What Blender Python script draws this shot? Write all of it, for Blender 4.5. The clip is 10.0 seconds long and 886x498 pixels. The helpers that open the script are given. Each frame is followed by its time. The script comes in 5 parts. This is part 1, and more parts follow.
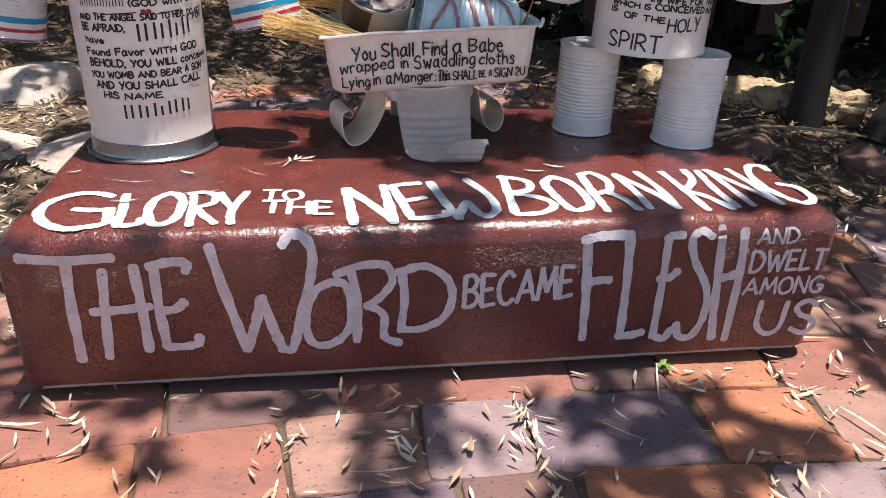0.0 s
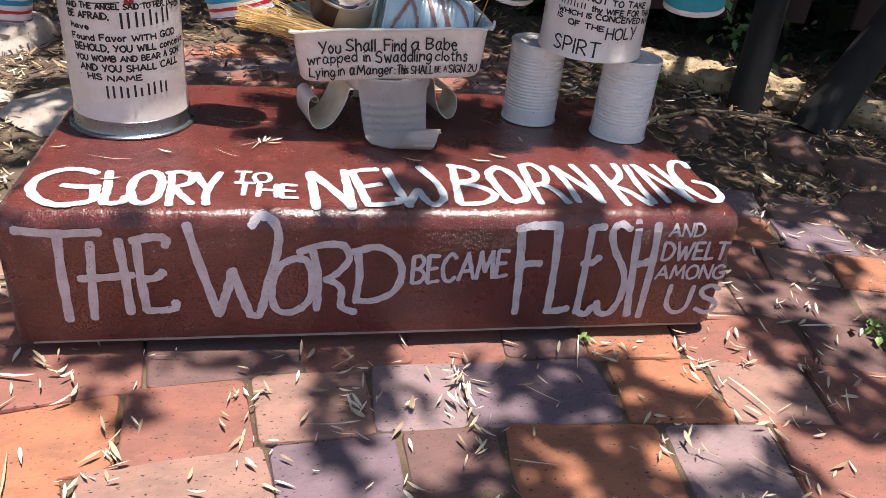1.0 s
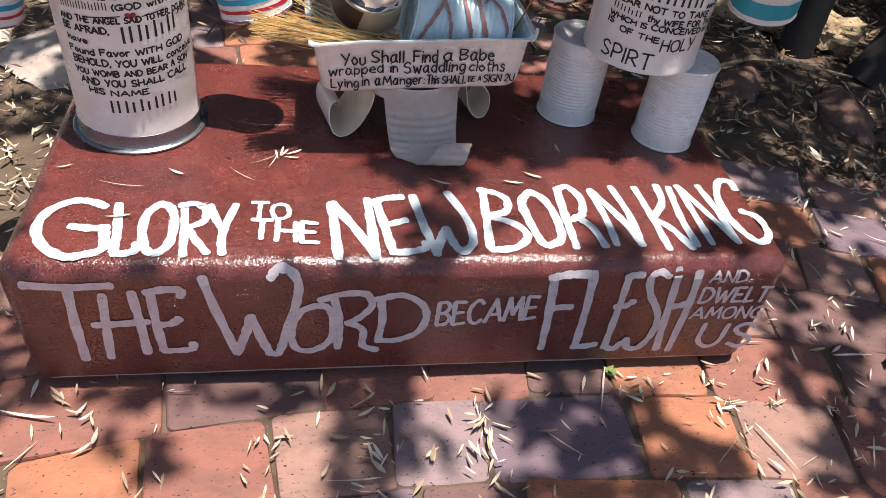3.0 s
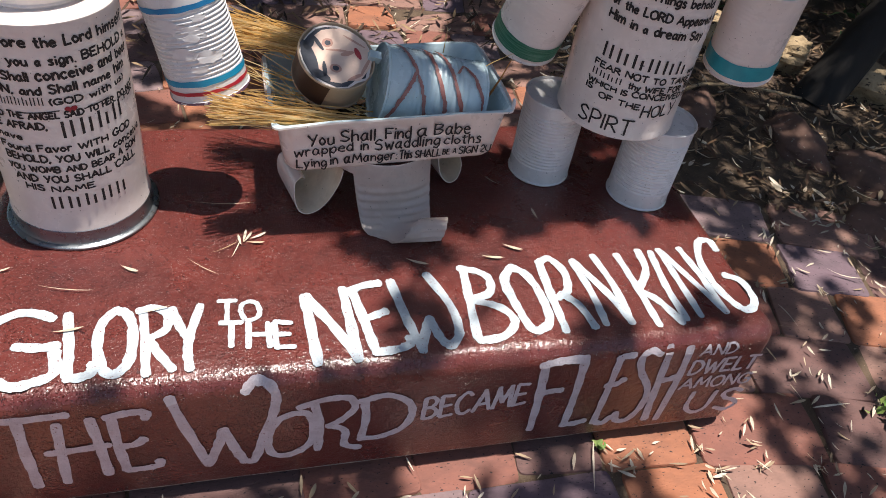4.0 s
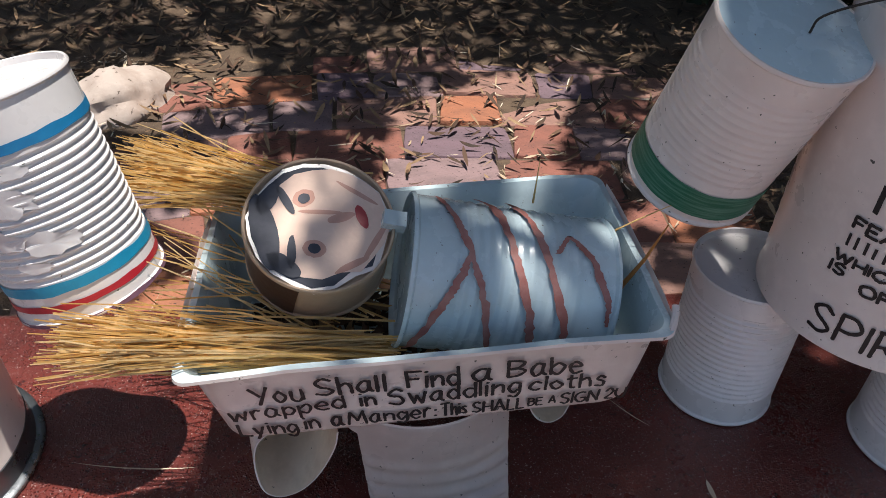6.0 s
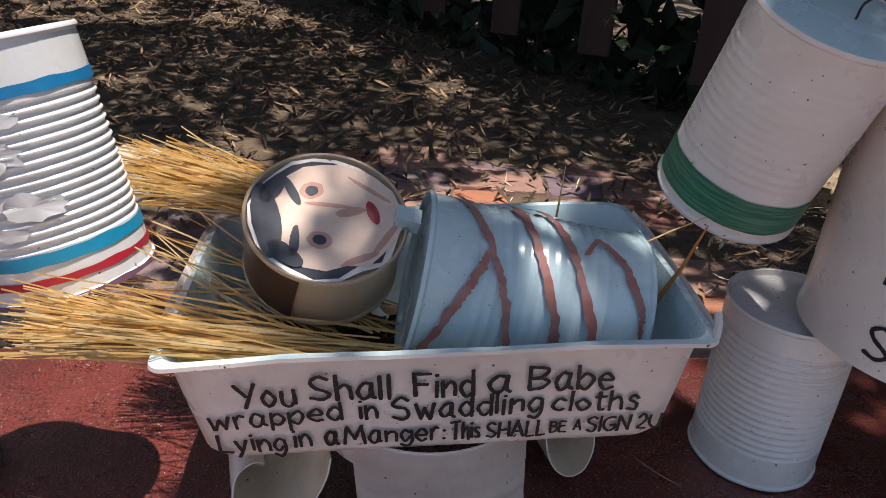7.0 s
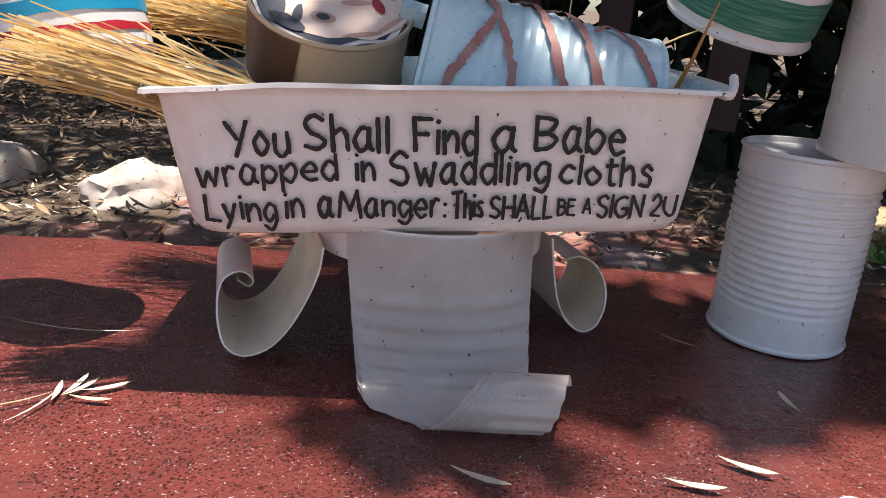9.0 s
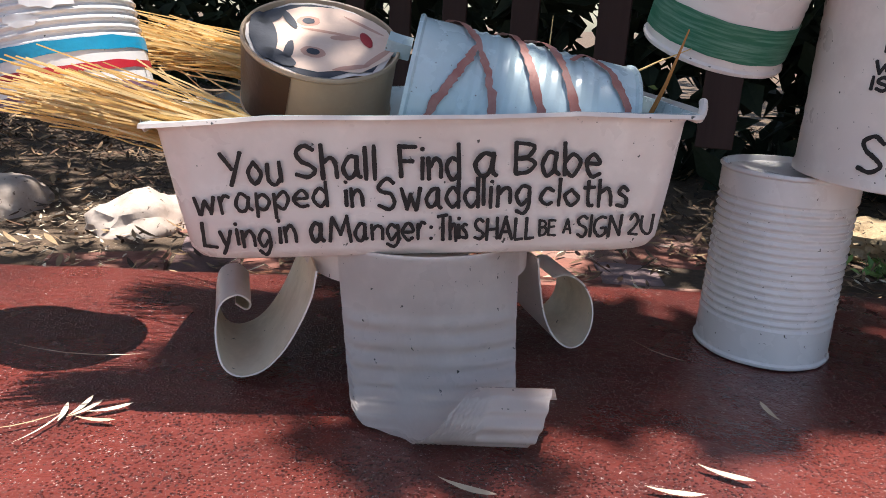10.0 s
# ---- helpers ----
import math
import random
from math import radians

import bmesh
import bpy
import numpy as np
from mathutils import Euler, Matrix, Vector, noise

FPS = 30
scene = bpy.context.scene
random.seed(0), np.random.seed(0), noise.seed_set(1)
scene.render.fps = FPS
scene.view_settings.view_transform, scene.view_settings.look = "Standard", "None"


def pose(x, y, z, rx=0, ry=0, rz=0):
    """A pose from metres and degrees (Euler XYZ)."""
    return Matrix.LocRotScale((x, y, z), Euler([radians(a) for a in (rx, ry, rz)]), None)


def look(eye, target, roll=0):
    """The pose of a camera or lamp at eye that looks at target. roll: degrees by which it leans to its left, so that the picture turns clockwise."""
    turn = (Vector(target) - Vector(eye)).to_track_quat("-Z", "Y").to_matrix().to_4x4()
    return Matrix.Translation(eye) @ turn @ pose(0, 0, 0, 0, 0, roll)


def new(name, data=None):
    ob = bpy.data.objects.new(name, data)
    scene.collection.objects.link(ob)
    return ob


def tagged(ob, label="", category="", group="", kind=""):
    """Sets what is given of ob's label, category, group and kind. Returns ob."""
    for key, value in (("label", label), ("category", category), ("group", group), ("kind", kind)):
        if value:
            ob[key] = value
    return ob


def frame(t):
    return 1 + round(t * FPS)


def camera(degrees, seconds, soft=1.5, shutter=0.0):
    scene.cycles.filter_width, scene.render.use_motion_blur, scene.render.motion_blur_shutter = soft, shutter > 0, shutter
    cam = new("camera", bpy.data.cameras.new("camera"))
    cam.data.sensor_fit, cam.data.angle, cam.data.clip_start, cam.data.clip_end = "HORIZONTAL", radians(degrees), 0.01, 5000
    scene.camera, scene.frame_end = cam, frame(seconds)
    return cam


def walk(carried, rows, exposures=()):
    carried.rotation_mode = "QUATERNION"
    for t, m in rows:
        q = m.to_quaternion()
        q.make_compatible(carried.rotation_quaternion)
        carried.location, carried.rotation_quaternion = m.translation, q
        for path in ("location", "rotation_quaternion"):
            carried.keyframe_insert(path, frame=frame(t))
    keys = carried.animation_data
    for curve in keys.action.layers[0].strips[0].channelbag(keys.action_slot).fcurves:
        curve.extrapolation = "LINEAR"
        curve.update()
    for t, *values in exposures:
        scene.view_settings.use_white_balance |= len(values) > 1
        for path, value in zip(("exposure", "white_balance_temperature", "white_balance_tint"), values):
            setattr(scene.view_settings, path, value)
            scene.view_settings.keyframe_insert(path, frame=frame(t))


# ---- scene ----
SUN_STRENGTH, SKY_STRENGTH, BASE_SHADE = 5.0, 0.088, -0.03
cam = camera(62.1, 10.0, soft=0.3)
PATH = [
    (0, (-0.168, -0.796, 0.595), (0.114, 0.972, -0.298), 2.2),
    (0.5, (-0.16, -0.851, 0.646), (0.249, 0.867, -0.293), 6.4),
    (1, (-0.17, -0.885, 0.7), (0.21, 0.796, -0.314), 6.1),
    (1.5, (-0.132, -0.904, 0.716), (0.38, 0.707, -0.352), 8.9),
    (2, (-0.132, -0.91, 0.751), (0.329, 0.736, -0.286), 8.1),
    (2.2, (-0.167, -0.863, 0.753), (0.263, 0.785, -0.296), 9.3),
    (3.3, (-0.177, -0.665, 0.93), (0.143, 0.748, -0.448), 8.1),
    (3.5, (-0.176, -0.666, 0.948), (0.253, 0.786, -0.358), 9.1),
    (4, (-0.218, -0.535, 0.929), (0.285, 0.863, -0.409), 10.4),
    (4.2, (-0.235, -0.443, 0.911), (0.185, 0.925, -0.486), 9.1),
    (4.5, (-0.218, -0.307, 0.929), (0.118, 1.045, -0.506), 3.3),
    (4.7, (-0.201, -0.255, 0.913), (0.079, 1.156, -0.475), 2.0),
    (5, (-0.203, -0.196, 0.878), (-0.027, 1.348, -0.381), 1.8),
    (5.2, (-0.173, -0.152, 0.862), (0.014, 1.433, -0.343), 1.7),
    (5.5, (-0.08, -0.088, 0.82), (0.127, 1.415, -0.483), 3.4),
    (5.7, (-0.049, -0.061, 0.787), (0.115, 1.461, -0.5), 1.9),
    (6.8, (-0.048, -0.078, 0.66), (0.06, 1.664, -0.316), 2.2),
    (7, (-0.055, -0.074, 0.645), (0.09, 1.695, -0.277), 3.6),
    (7.5, (-0.035, -0.082, 0.565), (0.083, 1.746, -0.237), 2.1),
    (7.7, (-0.039, -0.077, 0.552), (0.115, 1.764, -0.214), 2.2),
    (7.9, (-0.034, -0.078, 0.55), (0.056, 1.742, -0.275), 1.5),
    (8, (-0.039, -0.092, 0.513), (0.054, 1.757, -0.244), 2.7),
    (8.5, (-0.039, -0.123, 0.471), (0.058, 1.765, -0.181), 3.8),
    (9, (-0.04, -0.136, 0.452), (0.061, 1.756, -0.191), 4.3),
    (9.5, (-0.023, -0.144, 0.449), (0.09, 1.752, -0.18), 3.1),
    (10, (-0.029, -0.155, 0.458), (0.051, 1.756, -0.128), 3.0),
]
walk(cam, [(t, look(eye, target, roll)) for t, eye, target, roll in PATH],
     exposures=[(t, stops, 6700, 10) for t, stops in ((0, 0.88), (2.0, 0.90), (3.3, 0.74), (4.5, 0.28), (5.2, 0.18), (5.5, 0.30), (7.0, 0.54), (8.0, 0.84), (9.0, 1.06), (10.0, 1.10))])

# ---- light ----
SUN = Vector((0.10, 0.015, 1.0)).normalized()
sky_world = bpy.data.worlds.new("sky")
scene.world = sky_world
sky_world.use_nodes = True
wn = sky_world.node_tree
sky = wn.nodes.new("ShaderNodeTexSky")
sky.sky_type, sky.sun_disc = "NISHITA", False
sky.sun_elevation = math.asin(SUN.z)
sky.sun_rotation = math.atan2(SUN.x, SUN.y)
wn.links.new(sky.outputs[0], wn.nodes["Background"].inputs[0])
wn.nodes["Background"].inputs[1].default_value = SKY_STRENGTH
sun_data = bpy.data.lights.new("sun", "SUN")
sun_data.energy, sun_data.angle, sun_data.color = SUN_STRENGTH, radians(0.53), (1.0, 0.97, 0.93)
sun = new("sun", sun_data)
sun.matrix_world = look((0.5, -1.0, 6.0), Vector((0.5, -1.0, 6.0)) - SUN)


# ---- materials ----
def material(name, colour, rough=0.5, metal=0.0, second=None, scale=30.0, amount=0.5, fleck=None, fleck_scale=300.0,
             fleck_at=0.68, bump=0.15, bump_scale=200.0, spread=None, coat=0.0, grain=None, relief=0.002, drops=0.0, glint=None):
    """A painted or natural surface: a base colour broken by large stains and small flecks, with fine relief. spread: colours picked per object or island."""
    m = bpy.data.materials.new(name)
    m.use_nodes = True
    nt = m.node_tree
    n, l = nt.nodes, nt.links
    bsdf = n["Principled BSDF"]
    bsdf.inputs["Roughness"].default_value, bsdf.inputs["Metallic"].default_value = rough, metal
    bsdf.inputs["Coat Weight"].default_value = coat
    geo = n.new("ShaderNodeTexCoord")
    where = geo.outputs["Object"]
    if grain:
        mapping = n.new("ShaderNodeMapping")
        mapping.inputs["Scale"].default_value = grain
        l.new(where, mapping.inputs[0])
        where = mapping.outputs[0]

    def noise_at(size, detail=4.0, rough_=0.6):
        t = n.new("ShaderNodeTexNoise")
        t.inputs["Scale"].default_value, t.inputs["Detail"].default_value, t.inputs["Roughness"].default_value = size, detail, rough_
        l.new(where, t.inputs["Vector"])
        return t.outputs["Fac"]

    def mix(fac, a, b):
        x = n.new("ShaderNodeMix")
        x.data_type = "RGBA"
        l.new(fac, x.inputs[0])
        for socket, value in ((x.inputs[6], a), (x.inputs[7], b)):
            if isinstance(value, tuple):
                socket.default_value = (*value, 1)
            else:
                l.new(value, socket)
        return x.outputs[2]

    def ramp(fac, lo, hi, top=1.0):
        r = n.new("ShaderNodeMapRange")
        r.inputs[1].default_value, r.inputs[2].default_value, r.inputs[4].default_value = lo, hi, top
        l.new(fac, r.inputs[0])
        return r.outputs[0]

    base = colour
    if spread:
        pick = n.new("ShaderNodeObjectInfo").outputs["Random"] if spread[0] == "object" else n.new("ShaderNodeNewGeometry").outputs["Random Per Island"]
        cr = n.new("ShaderNodeValToRGB")
        cr.color_ramp.interpolation = "CONSTANT" if spread[0] == "object" else "LINEAR"
        tints = spread[1]
        while len(cr.color_ramp.elements) < len(tints):
            cr.color_ramp.elements.new(0.5)
        for k, tint in enumerate(tints):
            cr.color_ramp.elements[k].position, cr.color_ramp.elements[k].color = k / len(tints), (*tint, 1)
        l.new(pick, cr.inputs[0])
        base = cr.outputs[0]
    second = second or tuple(c * 0.6 for c in colour)
    out = mix(ramp(noise_at(scale), 0.42, 0.7, amount), base, second)
    out = mix(ramp(noise_at(scale * 6), 0.5, 0.75, amount * 0.6), out, tuple(min(1, c * 1.25) for c in colour) if not spread else second)
    if fleck:
        out = mix(ramp(noise_at(fleck_scale, 2.0), fleck_at, fleck_at + 0.04), out, fleck)
    # fine pale dots in the colour stand in for bright glints
    if glint:
        out = mix(ramp(noise_at(560, 1.0), 0.675, 0.72), out, glint)
    l.new(out, bsdf.inputs["Base Color"])
    rr = n.new("ShaderNodeMapRange")
    rr.inputs[3].default_value, rr.inputs[4].default_value = max(0.05, rough - 0.12), min(1, rough + 0.15)
    l.new(noise_at(scale * 2), rr.inputs[0])
    l.new(rr.outputs[0], bsdf.inputs["Roughness"])
    if bump:
        b = n.new("ShaderNodeBump")
        b.inputs["Strength"].default_value, b.inputs["Distance"].default_value = bump, relief
        l.new(noise_at(bump_scale, 3.0), b.inputs["Height"])
        last = b
        if drops:
            # beaded, orange-peel paint: small round raised drops of uneven size
            vor = n.new("ShaderNodeTexVoronoi")
            vor.inputs["Scale"].default_value = drops
            l.new(where, vor.inputs["Vector"])
            size = n.new("ShaderNodeMapRange")
            size.inputs[1].default_value, size.inputs[2].default_value, size.inputs[3].default_value, size.inputs[4].default_value = 0.0, 0.42, 1.0, 0.0
            size.interpolation_type = "SMOOTHSTEP"
            l.new(vor.outputs["Distance"], size.inputs[0])
            gate = n.new("ShaderNodeMath")
            gate.operation = "MULTIPLY"
            l.new(size.outputs[0], gate.inputs[0])
            l.new(ramp(noise_at(30, 3.0), 0.34, 0.56), gate.inputs[1])
            last = n.new("ShaderNodeBump")
            last.inputs["Strength"].default_value, last.inputs["Distance"].default_value = 1.0, 0.0028
            l.new(gate.outputs[0], last.inputs["Height"])
            l.new(b.outputs[0], last.inputs["Normal"])
        l.new(last.outputs[0], bsdf.inputs["Normal"])
        l.new(last.outputs[0], bsdf.inputs["Coat Normal"])
        bsdf.inputs["Coat Roughness"].default_value = 0.14
    return m


# the pale dots on this paint imitate sun sparkle on its beads
maroon = material("maroon_paint", (0.135, 0.028, 0.022), 0.28, second=(0.060, 0.013, 0.012), scale=7, amount=0.85, fleck=(0.05, 0.012, 0.012),
                  fleck_scale=150, fleck_at=0.655, bump=0.6, bump_scale=120, relief=0.003, drops=430, coat=0.55, glint=(0.36, 0.27, 0.25))
letter_white = material("white_letter_paint", (0.50, 0.56, 0.60), 0.4, second=(0.34, 0.37, 0.41), scale=45, amount=0.75, fleck=(0.22, 0.06, 0.05), fleck_scale=300, fleck_at=0.655, bump=0.5, bump_scale=330)
letter_lilac = material("lilac_white_letter_paint", (0.60, 0.55, 0.58), 0.45, second=(0.42, 0.34, 0.36), scale=45, amount=0.7, fleck=(0.2, 0.06, 0.05), fleck_scale=300, fleck_at=0.68, bump=0.5, bump_scale=330)
cement = material("raw_cement", (0.38, 0.33, 0.29), 0.85, bump=0.6)
can_white = material("cream_white_paint", (0.79, 0.70, 0.655), 0.28, second=(0.66, 0.54, 0.48), scale=11, amount=0.5, fleck=(0.08, 0.07, 0.06), fleck_scale=210, fleck_at=0.705, bump=0.10, bump_scale=60, coat=0.2)
can_grey = material("greyish_white_paint", (0.74, 0.71, 0.70), 0.26, second=(0.58, 0.57, 0.58), scale=12, amount=0.4, fleck=(0.12, 0.11, 0.10), fleck_scale=240, fleck_at=0.71, bump=0.08, bump_scale=70, coat=0.2)
bare_tin = material("bare_tin_inside", (0.72, 0.62, 0.48), 0.42, second=(0.42, 0.31, 0.19), scale=22, amount=0.6, fleck=(0.03, 0.03, 0.03), fleck_scale=190, fleck_at=0.71, bump=0.1)
baby_blue = material("pale_blue_paint", (0.50, 0.62, 0.66), 0.25, second=(0.58, 0.64, 0.66), scale=18, amount=0.5, fleck=(0.2, 0.2, 0.2), fleck_scale=240, fleck_at=0.71, bump=0.08, bump_scale=60, coat=0.25)
ink = material("black_marker", (0.010, 0.008, 0.009), 0.55, bump=0.1)
zinc = material("zinc_rim", (0.26, 0.28, 0.30), 0.28, metal=0.9, second=(0.30, 0.30, 0.30), scale=40, bump=0.05)
teal = material("teal_paint", (0.015, 0.30, 0.36), 0.4, second=(0.01, 0.20, 0.26), scale=50)
blue_band = material("blue_band_paint", (0.01, 0.20, 0.42), 0.4, second=(0.01, 0.12, 0.30), scale=50)
cyan_band = material("cyan_band_paint", (0.008, 0.27, 0.46), 0.4, second=(0.01, 0.19, 0.36), scale=50)
red_band = material("red_band_paint", (0.45, 0.02, 0.035), 0.4, second=(0.30, 0.015, 0.03), scale=50)
plum = material("plum_band_paint", (0.20, 0.10, 0.15), 0.5)
green_band = material("green_band_paint", (0.008, 0.13, 0.068), 0.4, second=(0.16, 0.32, 0.24), scale=55, amount=0.75, grain=(0.5, 0.5, 9))
swaddle = material("red_brown_stripe_paint", (0.32, 0.115, 0.095), 0.45, second=(0.48, 0.28, 0.25), scale=60, amount=0.7)
tan_paint = material("tan_paint", (0.50, 0.36, 0.25), 0.35, second=(0.42, 0.28, 0.19), scale=20, amount=0.5)
warm_brown = material("warm_brown_paint", (0.40, 0.20, 0.11), 0.35, second=(0.30, 0.13, 0.07), scale=20, amount=0.6)
tan_light = material("pale_tan_paint", (0.80, 0.58, 0.47), 0.8, second=(0.74, 0.48, 0.38), scale=25, amount=0.5)
rosy = material("rosy_paint", (0.58, 0.32, 0.25), 0.8, second=(0.48, 0.22, 0.18), scale=30)
umber = material("umber_paint", (0.060, 0.030, 0.022), 0.4, second=(0.12, 0.05, 0.03), scale=30)
slate = material("slate_grey_paint", (0.038, 0.042, 0.058), 0.7, second=(0.12, 0.12, 0.14), scale=40)
heart_red = material("heart_red_paint", (0.32, 0.015, 0.03), 0.4)
wire_mat = material("dark_wire", (0.05, 0.045, 0.04), 0.5, metal=0.6)
straw_mat = material("broom_straw", (0.66, 0.46, 0.18), 0.6, second=(0.35, 0.22, 0.08), scale=50, amount=0.6, spread=("island", [(0.42, 0.22, 0.06), (0.64, 0.38, 0.11), (0.78, 0.50, 0.19), (0.84, 0.62, 0.32)]), bump=0.0)
dry_leaf = material("dry_leaf", (0.55, 0.42, 0.25), 0.7, second=(0.40, 0.28, 0.15), scale=60, spread=("island", [(0.24, 0.16, 0.10), (0.42, 0.31, 0.20), (0.54, 0.43, 0.31), (0.62, 0.54, 0.43)]), bump=0.0)
# brown litter tints, most of them lowered to carry the deep shade
shaded_mulch = material("brown_litter_shade_darkened", (0.2, 0.1, 0.05), 0.8, second=(0.12, 0.06, 0.035), scale=60, spread=("island", [(0.018, 0.012, 0.008), (0.030, 0.018, 0.011), (0.055, 0.028, 0.016), (0.11, 0.055, 0.030), (0.34, 0.22, 0.12)]), bump=0.0)
brick_tints = [(0.19, 0.104, 0.102), (0.29, 0.108, 0.068), (0.22, 0.112, 0.095), (0.28, 0.140, 0.104), (0.150, 0.092, 0.102), (0.32, 0.124, 0.074), (0.20, 0.090, 0.074), (0.22, 0.140, 0.148)]
BRICKS = {tone: material(name, colour, 0.8, second=tuple(0.42 * c + 0.025 for c in colour), scale=13, amount=0.72, fleck=(0.028, 0.019, 0.019), fleck_scale=170, fleck_at=0.650, bump=0.7, bump_scale=170, relief=0.003, grain=(0.75, 1.35, 1.0))
          for tone, name, colour in (("o", "orange_paver", (0.36, 0.135, 0.070)), ("p", "purple_paver", (0.165, 0.105, 0.125)), ("m", "mauve_paver", (0.25, 0.165, 0.165)), ("r", "red_paver", (0.25, 0.095, 0.068)), ("k", "rose_paver", (0.29, 0.155, 0.120)), ("d", "dark_paver", (0.150, 0.075, 0.066)))}
brick_far = material("paver_brick_far", (0.30, 0.14, 0.10), 0.8, second=(0.31, 0.20, 0.165), scale=9, amount=0.42, fleck=(0.035, 0.022, 0.022), fleck_scale=135, fleck_at=0.645, bump=0.6, bump_scale=170, relief=0.003, grain=(0.75, 1.35, 1.0), spread=("island", brick_tints))
soil = material("sandy_soil", (0.125, 0.082, 0.052), 0.95, second=(0.045, 0.030, 0.022), scale=14, amount=0.85, fleck=(0.34, 0.25, 0.16), fleck_scale=330, fleck_at=0.675, bump=1.0, bump_scale=260, relief=0.004)
rock_mat = material("pale_rock", (0.46, 0.38, 0.33), 0.85, second=(0.27, 0.19, 0.15), scale=9, amount=0.8, fleck=(0.15, 0.11, 0.09), fleck_scale=70, fleck_at=0.66, bump=0.9, bump_scale=50)
brown_stone = material("brown_stone", (0.16, 0.085, 0.062), 0.9, second=(0.07, 0.042, 0.034), scale=11, amount=0.8, fleck=(0.26, 0.20, 0.16), fleck_scale=90, fleck_at=0.66, bump=0.9, bump_scale=60)
log_mat = material("weathered_log", (0.40, 0.29, 0.17), 0.9, second=(0.13, 0.080, 0.045), scale=16, amount=0.9, fleck=(0.05, 0.034, 0.022), fleck_scale=70, fleck_at=0.62, bump=1.0, bump_scale=70, relief=0.008)
bark = material("dark_bark", (0.022, 0.018, 0.016), 0.95, second=(0.010, 0.008, 0.007), scale=10, amount=0.8, bump=1.0, bump_scale=45, grain=(1, 1, 0.3))
fence_mat = material("red_brown_fence_board", (0.050, 0.022, 0.018), 0.8, second=(0.026, 0.012, 0.010), scale=6, amount=0.7, bump=0.5, bump_scale=60, grain=(1, 1, 0.1))
leaf_green = material("green_leaf", (0.05, 0.10, 0.03), 0.5, second=(0.03, 0.06, 0.02), scale=30, spread=("island", [(0.025, 0.05, 0.02), (0.05, 0.10, 0.03), (0.10, 0.18, 0.05), (0.16, 0.24, 0.08)]), bump=0.0)
fresh_green = material("fresh_green_leaf", (0.13, 0.24, 0.05), 0.5, second=(0.08, 0.15, 0.03), scale=40, spread=("island", [(0.07, 0.14, 0.03), (0.14, 0.26, 0.05), (0.26, 0.34, 0.10)]), bump=0.0)
# leaf green taken near black: the shade behind the fence is in the colour
shade_dark_green = material("shade_darkened_leaf", (0.014, 0.024, 0.010), 0.7, second=(0.008, 0.014, 0.006), scale=30, bump=0.0)
orange_blade = material("orange_dry_blade", (0.50, 0.20, 0.05), 0.6, second=(0.35, 0.12, 0.03), scale=60, bump=0.0)


# ---- building helpers ----
def thing(name, label, category, at=(0, 0, 0), group="", kind=""):
    ob = new(name)
    ob.empty_display_size = 0.02
    ob.location = at
    return tagged(ob, label, category, group, kind)


def mesh_of(name, bm, mats, smooth=True):
    me = bpy.data.meshes.new(name)
    bm.normal_update()
    bm.to_mesh(me)
    bm.free()
    for m in (mats if isinstance(mats, (list, tuple)) else [mats]):
        me.materials.append(m)
    if smooth:
        me.polygons.foreach_set("use_smooth", [True] * len(me.polygons))
        me.set_sharp_from_angle(angle=radians(38))
    return me


def part(name, bm, mats, parent=None, label="", m=None, smooth=True):
    ob = new(name, mesh_of(name, bm, mats, smooth))
    if parent is not None:
        ob.parent = parent
    if m is not None:
        ob.matrix_basis = m
    return tagged(ob, label)


def raw(name, verts, faces, mats, parent=None, label="", smooth=True):
    me = bpy.data.meshes.new(name)
    me.from_pydata(verts, [], faces)
    for m in (mats if isinstance(mats, (list, tuple)) else [mats]):
        me.materials.append(m)
    if smooth:
        me.polygons.foreach_set("use_smooth", [True] * len(me.polygons))
    ob = new(name, me)
    if parent is not None:
        ob.parent = parent
    return tagged(ob, label)


def lathe(profile, seg=56, wobble=0.0, seed=0.0):
    """A turned body from (radius, height) pairs; a radius of 0 closes it."""
    bm = bmesh.new()
    rings = []
    for r, z in profile:
        if r < 1e-6:
            rings.append([bm.verts.new((0, 0, z))])
            continue
        ring = []
        for k in range(seg):
            a = 2 * math.pi * k / seg
            q = r + (wobble * noise.noise((3 * math.cos(a) + seed, 3 * math.sin(a), z * 25)) if wobble else 0)
            ring.append(bm.verts.new((q * math.cos(a), q * math.sin(a), z)))
        rings.append(ring)
    for a, b in zip(rings, rings[1:]):
        for k in range(seg):
            k2 = (k + 1) % seg
            if len(a) == 1 and len(b) > 1:
                bm.faces.new((a[0], b[k2], b[k]))
            elif len(b) == 1 and len(a) > 1:
                bm.faces.new((a[k], a[k2], b[0]))
            elif len(a) > 1:
                bm.faces.new((a[k], a[k2], b[k2], b[k]))
    return bm


